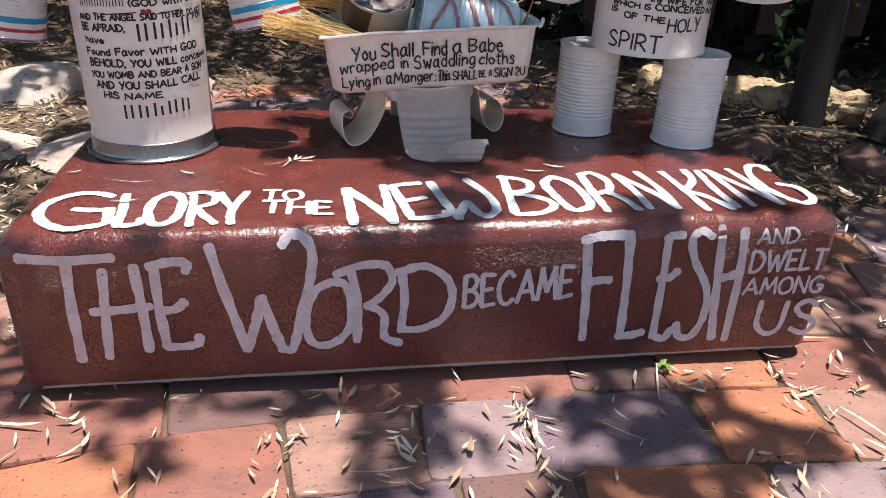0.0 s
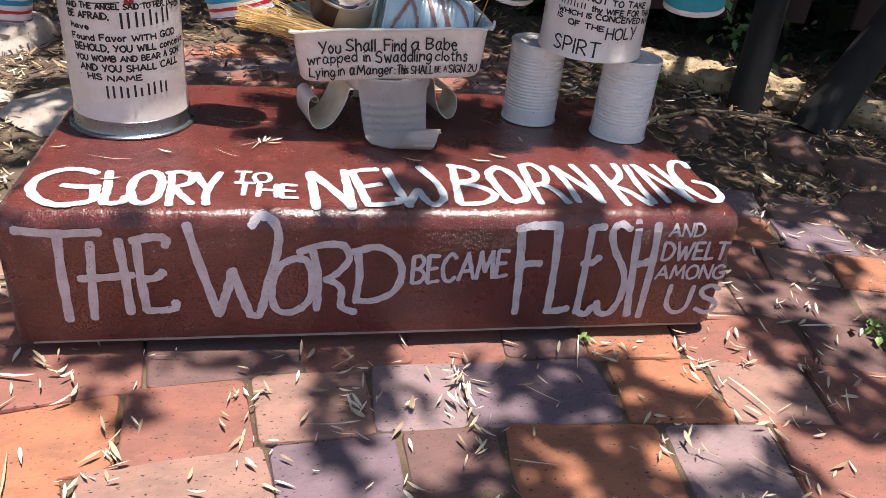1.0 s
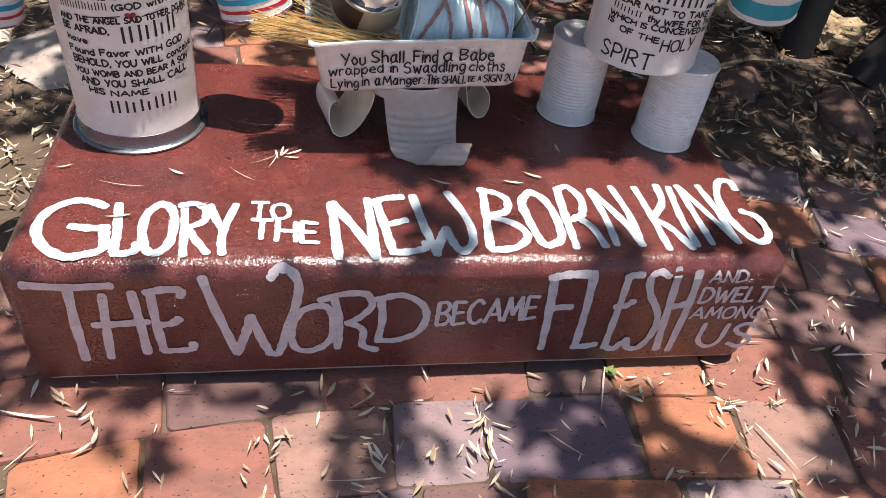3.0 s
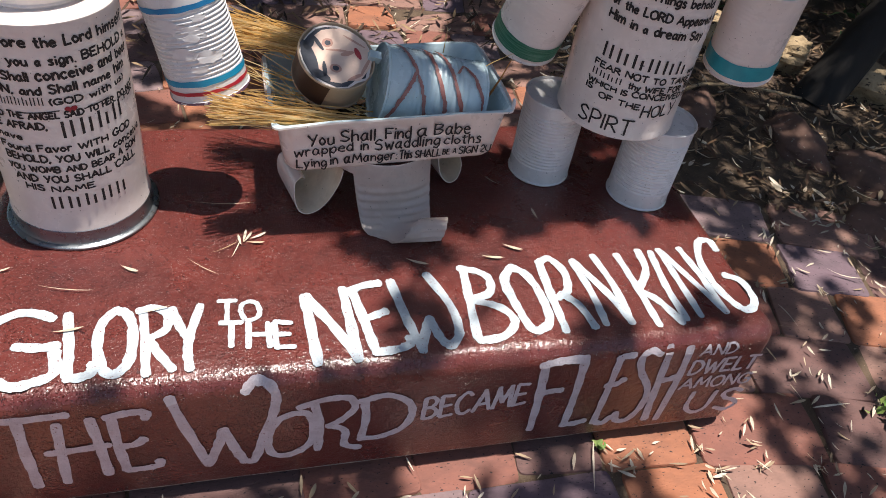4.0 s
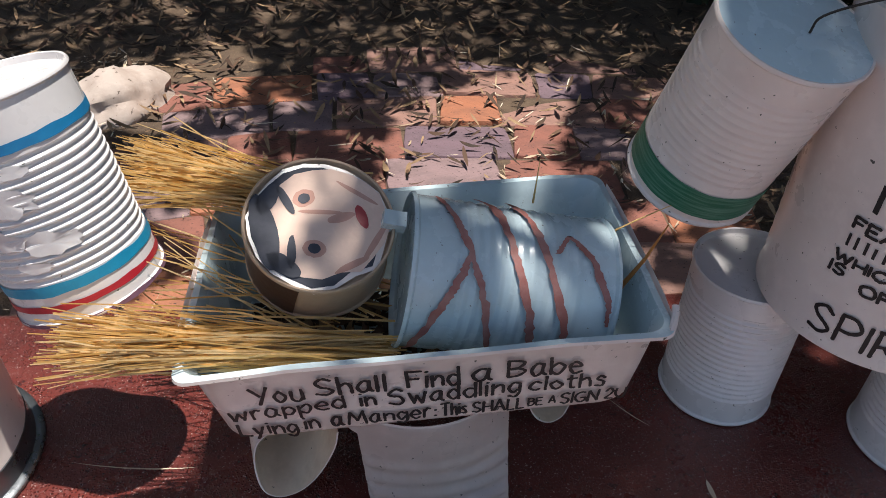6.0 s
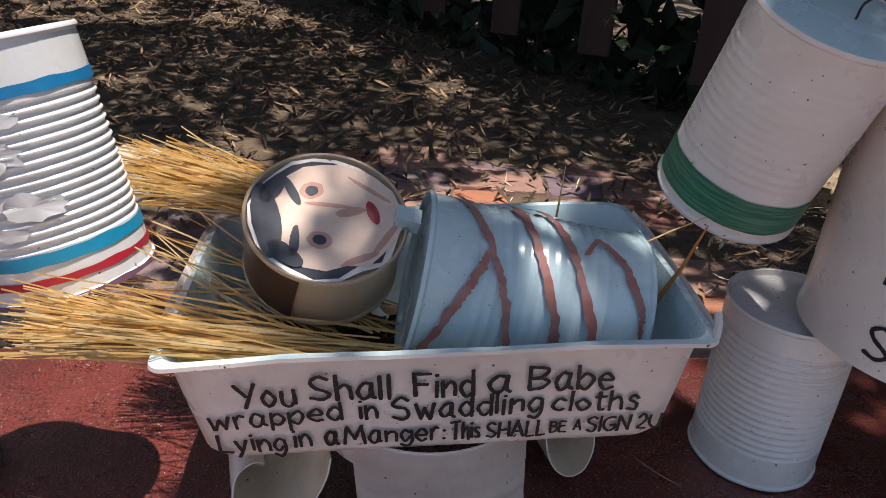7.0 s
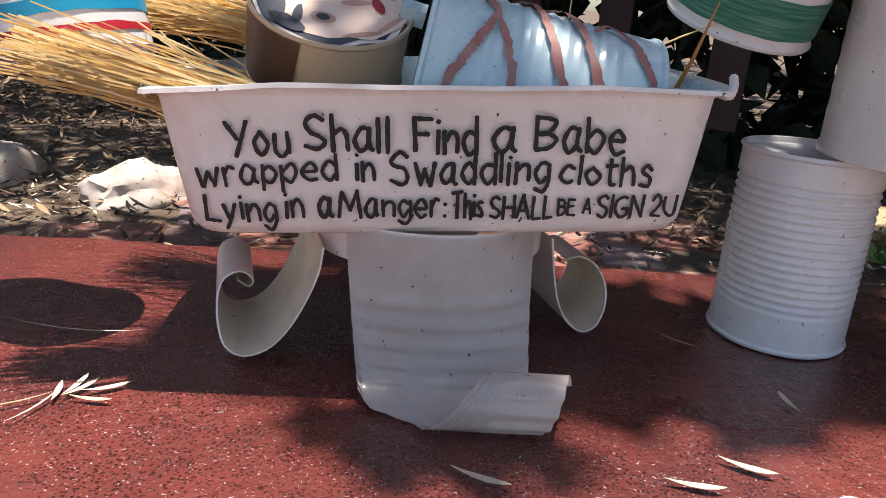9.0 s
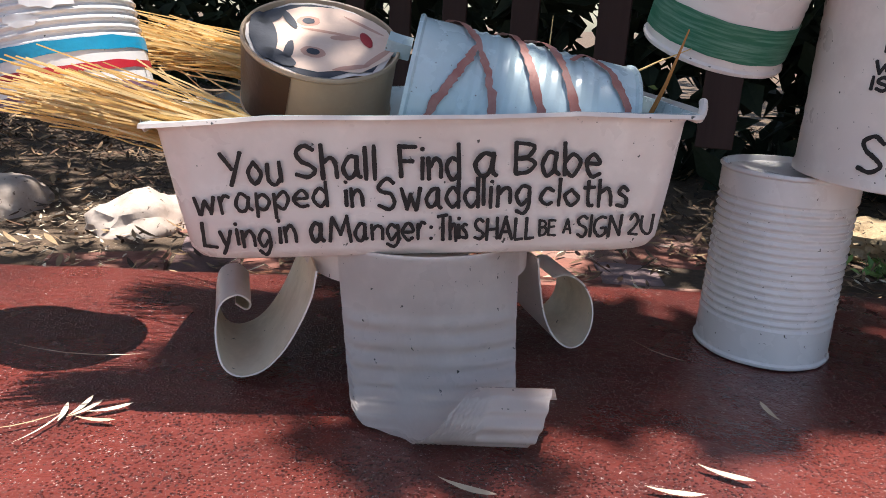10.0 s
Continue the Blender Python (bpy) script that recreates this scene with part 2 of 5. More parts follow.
def can_profile(r, h, ribs=(0.2, 0.8, 12), depth=0.0011, rim=0.0016, open_top=False, open_bottom=False):
    """Tin can from bottom to top: rolled rims, recessed ends, beaded middle."""
    p = []
    if open_bottom:
        p += [(r - 0.0012, h * 0.9), (r - 0.0012, 0.004)]
    else:
        p += [(0, 0.004), (r * 0.55, 0.004), (r * 0.8, 0.0048), (r * 0.95, 0.0042), (r - 0.0015, 0.0035)]
    p += [(r - 0.0006, 0.0004), (r + rim * 0.5, 0.0), (r + rim, 0.0012), (r + rim, 0.0026), (r, 0.0042)]
    lo, hi, count = ribs
    for k in range(count):
        a, b = lo * h + (hi - lo) * h * k / count, lo * h + (hi - lo) * h * (k + 1) / count
        p += [(r, a), (r - depth, a + (b - a) * 0.3), (r - depth, a + (b - a) * 0.55), (r, a + (b - a) * 0.85)]
    p += [(r, h - 0.0042), (r + rim, h - 0.0026), (r + rim, h - 0.0012), (r + rim * 0.5, h), (r - 0.0006, h - 0.0004)]
    if open_top:
        p += [(r - 0.0012, h - 0.004), (r - 0.0012, h * 0.1)]
    else:
        p += [(r - 0.0015, h - 0.0045), (r * 0.95, h - 0.0052), (r * 0.8, h - 0.0046), (r * 0.55, h - 0.0052), (0, h - 0.0052)]
    return p


def band(r, z0, z1, seg=56, lift=0.0006, seed=0.0):
    """A brushed stripe round a can, with slightly uneven edges."""
    bm = bmesh.new()
    rows = []
    for z, s in ((z0, 0.0), (z1, 5.0)):
        rows.append([bm.verts.new(((r + lift) * math.cos(2 * math.pi * k / seg), (r + lift) * math.sin(2 * math.pi * k / seg),
                                   z + 0.0011 * noise.noise((k * 0.35, s + seed, 0.3)))) for k in range(seg)])
    for k in range(seg):
        k2 = (k + 1) % seg
        bm.faces.new((rows[0][k], rows[0][k2], rows[1][k2], rows[1][k]))
    return bm


def smooth_line(points, n=6):
    """The points of a soft curve through the given ones."""
    p = [Vector(q) for q in points]
    p = [p[0] * 2 - p[1]] + p + [p[-1] * 2 - p[-2]]
    out = []
    for a, b, c, d in zip(p, p[1:], p[2:], p[3:]):
        for k in range(n):
            t = k / n
            out.append(0.5 * ((2 * b) + (c - a) * t + (2 * a - 5 * b + 4 * c - d) * t * t + (3 * b - a - 3 * c + d) * t ** 3))
    return out + [p[-2]]


def tube(points, radius, sides=5, bm=None, taper=1.0):
    bm = bm or bmesh.new()
    pts = [Vector(p) for p in points]
    rings = []
    for k, p in enumerate(pts):
        d = (pts[min(k + 1, len(pts) - 1)] - pts[max(k - 1, 0)]).normalized()
        side = d.cross(Vector((0.13, 0.31, 1.0))).normalized()
        up = side.cross(d)
        q = radius * (1 + (taper - 1) * k / (len(pts) - 1))
        rings.append([bm.verts.new(p + q * (math.cos(2 * math.pi * j / sides) * side + math.sin(2 * math.pi * j / sides) * up)) for j in range(sides)])
    for a, b in zip(rings, rings[1:]):
        for j in range(sides):
            bm.faces.new((a[j], a[(j + 1) % sides], b[(j + 1) % sides], b[j]))
    bm.faces.new(rings[0][::-1])
    bm.faces.new(rings[-1])
    return bm


PEN = {}


def glyph(ch, wide, *strokes):
    PEN[ch] = (wide, strokes)


# brush strokes of a plain hand: baseline 0, capitals 1 high
glyph("A", 0.8, ((0, 0), (0.42, 1)), ((0.4, 1), (0.8, 0)), ((0.14, 0.34), (0.68, 0.36)))
glyph("B", 0.62, ((0, 0), (0, 1)), ((0, 1), (0.36, 0.98), (0.55, 0.78), (0.36, 0.56), (0, 0.52)), ((0, 0.52), (0.42, 0.5), (0.62, 0.27), (0.4, 0.03), (0, 0)))
glyph("C", 0.7, ((0.68, 0.85), (0.42, 1), (0.1, 0.8), (0, 0.45), (0.15, 0.1), (0.45, 0), (0.7, 0.15)))
glyph("D", 0.7, ((0.02, 0), (0, 1)), ((0, 1), (0.4, 0.95), (0.7, 0.6), (0.6, 0.2), (0.3, 0.02), (0, 0)))
glyph("E", 0.58, ((0, 0), (0, 1)), ((0, 1), (0.55, 0.98)), ((0, 0.52), (0.46, 0.53)), ((0, 0), (0.58, 0.03)))
glyph("F", 0.58, ((0.02, 0), (0, 1)), ((0, 1), (0.58, 0.98)), ((0, 0.54), (0.46, 0.55)))
glyph("G", 0.76, ((0.7, 0.85), (0.42, 1), (0.1, 0.8), (0, 0.45), (0.15, 0.1), (0.45, 0), (0.72, 0.15), (0.74, 0.42)), ((0.42, 0.42), (0.76, 0.42)))
glyph("H", 0.66, ((0, 0), (0.02, 1)), ((0.66, 0), (0.64, 1)), ((0, 0.5), (0.65, 0.52)))
glyph("I", 0.05, ((0.02, 0), (0.03, 1)))
glyph("J", 0.5, ((0.42, 1), (0.44, 0.3), (0.25, 0), (0, 0.15)))
glyph("K", 0.62, ((0, 0), (0.02, 1)), ((0.58, 1), (0.03, 0.42)), ((0.2, 0.58), (0.62, 0)))
glyph("L", 0.52, ((0.03, 1), (0, 0)), ((0, 0), (0.52, 0.04)))
glyph("M", 0.86, ((0, 0), (0.12, 1)), ((0.12, 1), (0.42, 0.25)), ((0.42, 0.25), (0.74, 1)), ((0.74, 1), (0.86, 0)))
glyph("N", 0.7, ((0, 0), (0.03, 1)), ((0.03, 1), (0.66, 0)), ((0.66, 0), (0.7, 1)))
glyph("O", 0.75, ((0.38, 1), (0.08, 0.8), (0, 0.45), (0.15, 0.08), (0.4, 0), (0.68, 0.15), (0.75, 0.5), (0.62, 0.88), (0.36, 1)))
glyph("P", 0.6, ((0, 0), (0.02, 1)), ((0, 1), (0.38, 0.98), (0.6, 0.75), (0.36, 0.5), (0, 0.46)))
glyph("R", 0.64, ((0, 0), (0.02, 1)), ((0, 1), (0.38, 0.98), (0.58, 0.76), (0.36, 0.54), (0, 0.48)), ((0.24, 0.5), (0.64, 0)))
glyph("S", 0.6, ((0.56, 0.86), (0.3, 1), (0.05, 0.8), (0.15, 0.58), (0.45, 0.44), (0.58, 0.22), (0.35, 0), (0, 0.12)))
glyph("T", 0.7, ((0, 0.98), (0.7, 1)), ((0.36, 1), (0.34, 0)))
glyph("U", 0.68, ((0, 1), (0.02, 0.3), (0.3, 0), (0.6, 0.2), (0.66, 1)))
glyph("V", 0.7, ((0, 1), (0.34, 0)), ((0.34, 0), (0.7, 1)))
glyph("W", 1.0, ((0, 1), (0.26, 0)), ((0.26, 0), (0.5, 0.78)), ((0.5, 0.78), (0.74, 0)), ((0.74, 0), (1, 1)))
glyph("Y", 0.66, ((0, 1), (0.33, 0.48)), ((0.66, 1), (0.26, 0)))
glyph("a", 0.5, ((0.42, 0.58), (0.2, 0.65), (0, 0.33), (0.14, 0.02), (0.36, 0.16), (0.43, 0.6)), ((0.43, 0.64), (0.42, 0.16), (0.52, 0)))
glyph("b", 0.46, ((0, 1), (0.02, 0.02)), ((0.02, 0.42), (0.26, 0.65), (0.46, 0.34), (0.26, 0), (0.02, 0.12)))
glyph("c", 0.42, ((0.42, 0.55), (0.2, 0.65), (0, 0.32), (0.18, 0), (0.42, 0.1)))
glyph("d", 0.46, ((0.44, 1), (0.46, 0)), ((0.44, 0.5), (0.2, 0.65), (0, 0.32), (0.2, 0), (0.45, 0.18)))
glyph("e", 0.46, ((0.02, 0.34), (0.44, 0.38), (0.24, 0.66), (0, 0.34), (0.2, 0), (0.46, 0.1)))
glyph("f", 0.4, ((0.4, 0.92), (0.24, 1), (0.14, 0.75), (0.16, 0)), ((0, 0.6), (0.34, 0.62)))
glyph("g", 0.46, ((0.42, 0.58), (0.2, 0.65), (0, 0.35), (0.18, 0.05), (0.42, 0.25)), ((0.44, 0.65), (0.46, 0), (0.28, -0.3), (0, -0.2)))
glyph("h", 0.46, ((0, 1), (0.02, 0)), ((0.02, 0.4), (0.25, 0.65), (0.43, 0.45), (0.46, 0)))
glyph("i", 0.08, ((0.03, 0.62), (0.04, 0)), ((0.03, 0.86), (0.05, 0.92)))
glyph("k", 0.44, ((0, 1), (0.02, 0)), ((0.4, 0.62), (0.03, 0.28)), ((0.14, 0.38), (0.44, 0)))
glyph("l", 0.05, ((0.02, 1), (0.03, 0)))
glyph("m", 0.72, ((0, 0.64), (0.02, 0)), ((0.02, 0.4), (0.2, 0.65), (0.34, 0.45), (0.35, 0)), ((0.36, 0.4), (0.54, 0.65), (0.7, 0.45), (0.72, 0)))
glyph("n", 0.46, ((0, 0.64), (0.02, 0)), ((0.02, 0.4), (0.25, 0.65), (0.43, 0.45), (0.46, 0)))
glyph("o", 0.46, ((0.24, 0.65), (0, 0.36), (0.2, 0), (0.46, 0.3), (0.22, 0.65)))
glyph("p", 0.46, ((0, 0.64), (0.02, -0.3)), ((0.01, 0.42), (0.26, 0.65), (0.46, 0.34), (0.26, 0), (0.02, 0.12)))
glyph("r", 0.34, ((0, 0.64), (0.02, 0)), ((0.02, 0.38), (0.18, 0.62), (0.34, 0.58)))
glyph("s", 0.38, ((0.36, 0.56), (0.18, 0.65), (0.04, 0.5), (0.3, 0.28), (0.3, 0.06), (0, 0.06)))
glyph("t", 0.36, ((0.16, 0.95), (0.17, 0.12), (0.34, 0.02)), ((0, 0.64), (0.36, 0.66)))
glyph("u", 0.46, ((0, 0.64), (0.03, 0.15), (0.22, 0), (0.42, 0.2)), ((0.43, 0.64), (0.46, 0)))
glyph("v", 0.46, ((0, 0.64), (0.22, 0)), ((0.22, 0), (0.46, 0.64)))
glyph("w", 0.68, ((0, 0.64), (0.17, 0)), ((0.17, 0), (0.34, 0.5)), ((0.34, 0.5), (0.5, 0)), ((0.5, 0), (0.68, 0.64)))
glyph("y", 0.46, ((0, 0.64), (0.22, 0.08)), ((0.46, 0.64), (0.26, 0), (0.04, -0.3)))
glyph("2", 0.55, ((0.03, 0.8), (0.28, 1), (0.52, 0.75), (0.3, 0.35), (0, 0.02)), ((0, 0.02), (0.55, 0.03)))
glyph(",", 0.1, ((0.08, 0.06), (0, -0.14)))
glyph(".", 0.1, ((0.03, 0.0), (0.06, 0.05)))
glyph(":", 0.1, ((0.03, 0.04), (0.06, 0.09)), ((0.03, 0.48), (0.06, 0.53)))
glyph("(", 0.2, ((0.2, 1.05), (0.02, 0.6), (0.2, -0.08)))
glyph(")", 0.2, ((0, 1.05), (0.18, 0.6), (0, -0.08)))

# broad brush letters painted on the block, each in its own hand
glyph("front_T", 1.0, ((0.00, 1.00), (0.50, 0.98), (1.00, 0.99)), ((0.49, 0.98), (0.47, 0.48), (0.46, 0.00)))
glyph("front_H", 1.0, ((0.29, 0.97), (0.22, 0.48), (0.16, 0.00)), ((0.83, 1.00), (0.85, 0.53), (0.86, 0.05)), ((0.00, 0.53), (0.50, 0.55), (1.00, 0.56)))
glyph("front_E", 1.0, ((0.11, 0.97), (0.12, 0.46), (0.17, 0.00)), ((0.00, 0.96), (0.53, 1.00), (0.90, 0.99), (0.88, 0.89)), ((0.13, 0.46), (0.50, 0.48), (0.76, 0.55)), ((0.17, 0.01), (0.65, 0.02), (0.97, 0.04), (1.00, 0.14)))
glyph("front_W", 1.0, ((0.00, 0.97), (0.12, 0.50), (0.27, 0.01)), ((0.27, 0.01), (0.38, 0.28), (0.46, 0.48)), ((0.46, 0.48), (0.55, 0.22), (0.65, 0.00)), ((0.65, 0.00), (0.75, 0.02), (0.83, 0.26), (0.96, 0.62), (1.00, 0.86), (0.94, 0.99), (0.80, 1.00), (0.69, 0.92)))
glyph("front_O", 1.0, ((0.60, 1.00), (0.21, 0.88), (0.00, 0.45), (0.11, 0.10), (0.49, 0.00), (0.90, 0.24), (1.00, 0.64), (0.87, 0.95), (0.57, 1.00)))
glyph("front_R", 1.0, ((0.25, 0.94), (0.34, 0.53), (0.32, 0.04)), ((0.00, 0.93), (0.41, 1.00), (0.77, 0.98), (0.87, 0.79), (0.68, 0.59), (0.47, 0.52)), ((0.50, 0.52), (0.75, 0.37), (0.76, 0.10), (1.00, 0.00)))
glyph("front_D", 1.0, ((0.09, 0.96), (0.14, 0.50), (0.08, 0.04)), ((0.00, 0.94), (0.47, 1.00), (0.88, 0.80), (1.00, 0.52), (0.86, 0.19), (0.45, 0.00), (0.04, 0.04)))
glyph("front_F", 1.0, ((0.10, 0.97), (0.21, 0.52), (0.28, 0.00)), ((0.00, 0.97), (0.47, 0.99), (1.00, 1.00)), ((0.16, 0.58), (0.48, 0.59), (0.75, 0.60)))
glyph("front_L", 1.0, ((0.00, 1.00), (0.13, 0.50), (0.19, 0.02)), ((0.09, 0.02), (0.64, 0.00), (1.00, 0.04)))
glyph("front_E2", 1.0, ((0.14, 0.97), (0.19, 0.50), (0.21, 0.03)), ((0.02, 0.97), (0.36, 1.00), (0.77, 1.00)), ((0.00, 0.60), (0.47, 0.61), (0.79, 0.66)), ((0.14, 0.03), (0.68, 0.00), (1.00, 0.08)))
glyph("front_S", 1.0, ((0.72, 0.94), (0.33, 1.00), (0.00, 0.94), (0.25, 0.73), (0.87, 0.48), (1.00, 0.20), (0.68, 0.00), (0.20, 0.01), (0.00, 0.13)))
glyph("front_H2", 1.0, ((0.00, 0.99), (0.22, 0.48), (0.45, 0.01)), ((0.83, 1.00), (0.96, 0.53), (0.97, 0.00)), ((0.18, 0.58), (0.62, 0.59), (1.00, 0.63)))
glyph("top_G", 1.0, ((0.86, 0.88), (0.65, 1.00), (0.36, 0.98), (0.07, 0.79), (0.00, 0.49), (0.18, 0.16), (0.49, 0.00), (0.80, 0.00), (1.00, 0.13), (0.96, 0.42)), ((0.46, 0.51), (0.71, 0.49), (0.98, 0.47)))
glyph("top_L", 1.0, ((0.00, 1.00), (0.21, 0.45), (0.28, 0.02)), ((0.26, 0.00), (0.70, 0.00), (1.00, 0.07), (0.97, 0.19)))
glyph("top_O", 1.0, ((0.42, 1.00), (0.02, 0.79), (0.00, 0.40), (0.23, 0.09), (0.59, 0.00), (0.96, 0.21), (1.00, 0.63), (0.76, 0.92), (0.39, 1.00)))
glyph("top_R", 1.0, ((0.15, 0.91), (0.26, 0.43), (0.34, 0.00)), ((0.00, 0.95), (0.42, 1.00), (0.78, 0.86), (0.77, 0.64), (0.36, 0.49)), ((0.36, 0.49), (0.63, 0.27), (1.00, 0.00)))
glyph("top_Y", 1.0, ((0.00, 0.98), (0.34, 0.68), (0.63, 0.48)), ((1.00, 1.00), (0.66, 0.55), (0.60, 0.26), (0.68, 0.00)))
glyph("top_N", 1.0, ((0.00, 0.95), (0.07, 0.46), (0.13, 0.00)), ((0.02, 0.92), (0.60, 0.43), (1.00, 0.01)), ((1.00, 0.01), (0.96, 0.56), (0.90, 1.00)))
glyph("top_E", 1.0, ((0.07, 0.95), (0.20, 0.48), (0.32, 0.01)), ((0.00, 0.92), (0.32, 0.98), (0.65, 1.00)), ((0.15, 0.47), (0.39, 0.50), (0.67, 0.55)), ((0.29, 0.00), (0.69, 0.00), (0.98, 0.05), (1.00, 0.15)))
glyph("top_W", 1.0, ((0.00, 0.94), (0.15, 0.41), (0.28, 0.01)), ((0.28, 0.01), (0.42, 0.21), (0.55, 0.38)), ((0.55, 0.38), (0.65, 0.13), (0.78, 0.00)), ((0.78, 0.00), (1.00, 0.17), (0.99, 0.54), (0.71, 1.00)))
glyph("top_B", 1.0, ((0.20, 1.00), (0.11, 0.50), (0.02, 0.02)), ((0.09, 0.98), (0.53, 0.95), (0.76, 0.79), (0.61, 0.62), (0.15, 0.56)), ((0.15, 0.56), (0.77, 0.43), (1.00, 0.22), (0.68, 0.04), (0.16, 0.00), (0.00, 0.04)))
glyph("top_O2", 1.0, ((0.33, 0.99), (0.00, 0.77), (0.09, 0.33), (0.29, 0.05), (0.63, 0.00), (0.98, 0.15), (1.00, 0.54), (0.78, 0.87), (0.36, 1.00)))
glyph("top_R2", 1.0, ((0.07, 0.93), (0.01, 0.45), (0.00, 0.00)), ((0.02, 0.97), (0.49, 1.00), (0.80, 0.78), (0.63, 0.53), (0.19, 0.44)), ((0.34, 0.49), (0.77, 0.32), (1.00, 0.02)))
glyph("top_N2", 1.0, ((0.00, 0.93), (0.13, 0.43), (0.12, 0.00)), ((0.00, 0.93), (0.64, 0.47), (0.97, 0.02)), ((0.81, 1.00), (1.00, 0.53), (0.97, 0.02)))
glyph("top_K", 1.0, ((0.00, 0.98), (0.10, 0.48), (0.16, 0.01)), ((0.91, 1.00), (0.78, 0.71), (0.09, 0.43)), ((0.18, 0.44), (0.61, 0.27), (1.00, 0.00)))
glyph("top_I", 1.0, ((1.00, 1.00), (0.00, 0.48), (0.12, 0.00)))
glyph("top_N3", 1.0, ((0.00, 0.97), (0.05, 0.43), (0.07, 0.00)), ((0.04, 0.96), (0.53, 0.49), (1.00, 0.04)), ((0.78, 1.00), (0.93, 0.55), (1.00, 0.04)))
glyph("top_G2", 1.0, ((0.87, 0.87), (0.83, 1.00), (0.40, 0.99), (0.00, 0.71), (0.00, 0.32), (0.29, 0.08), (0.64, 0.00), (1.00, 0.13), (0.99, 0.38), (0.55, 0.50)))


def strokes_of(text):
    """The strokes of a word, fitted to the unit square, and the word's width over its height."""
    x, lines = 0.0, []
    for ch in text:
        if ch == " ":
            x += 0.32
            continue
        wide, strokes = PEN[ch]
        lines += [[(x + a, b) for a, b in st] for st in strokes]
        x += wide + 0.19
    us, vs = [p[0] for st in lines for p in st], [p[1] for st in lines for p in st]
    wide, tall = max(max(us) - min(us), 0.06), max(vs) - min(vs)
    return [[((a - min(us)) / wide, (b - min(vs)) / tall) for a, b in st] for st in lines], wide / tall, tall


def lettering(text, u0, u1, v0, v1, place, mat, parent, weight=1.0, rise=0.0, rough=0.03, half=0.0):
    """Words drawn stroke by stroke with brush or marker in the box u0..u1, v0..v1 of a surface; place(u, v) gives the point. rise: how far the baseline climbs; half: half the width of a broad brush, else the pen suits the height."""
    lines, aspect, tall = strokes_of(text)
    high = v1 - v0
    pen = half or weight * (0.00042 + 0.052 * high / tall)
    metre = (Vector(place(u0 + 0.001, v0)) - Vector(place(u0, v0))).length / 0.001
    iu, iv = pen / metre, pen
    if not half:
        if u1 - u0 > 3 * iu:
            u0, u1 = u0 + iu, u1 - iu
        v0, high = v0 + iv, high - 2 * iv
    verts, faces = [], []
    for n, st in enumerate(lines):
        q = 7.1 * n + u0 * 37 + v0 * 91
        knots = [Vector((a + rough * 0.45 / max(aspect, 0.6) * noise.noise((a * 9 * aspect + q, b * 3, 1.5)), b + rough * 1.2 * noise.noise((a * 9 * aspect + q, b * 3, 8.5)), 0)) for a, b in st]
        line = smooth_line(knots, 6 if len(knots) > 2 else 7)
        pts = []
        for p in line:
            u, v = u0 + (u1 - u0) * p.x, v0 + high * p.y + rise * p.x
            here = Vector(place(u, v))
            du, dv = Vector(place(u + 0.0005, v)) - here, Vector(place(u, v + 0.0005)) - here
            pts.append((here, du.cross(dv).normalized()))
        rows = []
        for k, (p, out) in enumerate(pts):
            along = (pts[min(k + 1, len(pts) - 1)][0] - pts[max(k - 1, 0)][0]).normalized()
            side = out.cross(along)
            lift = out * (0.00004 * (n % 12) + 0.00004 * k / len(pts))
            w = pen * (1 + 0.34 * noise.noise((k * 0.55 + q, 2.2, 0)))
            if k == 0:
                rows.append((p - along * pen * 0.55 + lift, side * pen * 0.55))
            rows.append((p + lift + side * pen * 0.14 * noise.noise((k * 0.8 + q, 5.2, 0)), side * w))
            if k == len(pts) - 1:
                rows.append((p + along * pen * 0.6 + lift, side * pen * 0.5))
        i = len(verts)
        for p, w in rows:
            verts += [tuple(p + w), tuple(p - w)]
        faces += [(i + 2 * k, i + 2 * k + 1, i + 2 * k + 3, i + 2 * k + 2) for k in range(len(rows) - 1)]
    return raw("lettering", verts, faces, mat, parent, smooth=False)


def line_of(text, u0, u1, v0, v1, place, mat, parent, weight=1.0, rise=0.0, rough=0.07):
    """A hand-lettered line, word by word, each a little off in size and level."""
    words = []
    for w in text.split():
        drop = 0.27 if any(c in w for c in "gjpqy") else (0.10 if "," in w else 0.0)
        up = 1.0 if any(c.isupper() or c in "bdfhkltij()" for c in w) else 0.68
        words.append((w, drop, up, strokes_of(w)[1] * (drop + up)))
    gap = 0.44
    unit = (u1 - u0) / (sum(w[3] for w in words) + gap * (len(words) - 1))
    u, high = u0, v1 - v0
    for w, drop, up, size in words:
        jog = noise.noise((u * 0.31, v0 * 77, 3.3))
        a = (u - u0) / (u1 - u0)
        base = v0 + rise * a + 0.10 * high * jog
        lettering(w, u, u + size * unit, base - drop * high, base + high * up * (1.0 + 0.14 * jog), place, mat, parent, weight, rise * size * unit / (u1 - u0), rough)
        u += (size + gap) * unit


def bar(u0, u1, v0, v1, place, mat, parent, rise=0.0, steps=10):
    """A plain painted bar."""
    verts, faces = [], []
    for k in range(steps + 1):
        a = k / steps
        for w in (v0, v1):
            verts.append(place(u0 + (u1 - u0) * a, w + rise * a + 0.06 * (v1 - v0) * noise.noise((a * 4, w * 300, u0))))
    for k in range(steps):
        faces.append((2 * k, 2 * k + 2, 2 * k + 3, 2 * k + 1))
    return raw("word_bar", verts, faces, mat, parent, smooth=False)


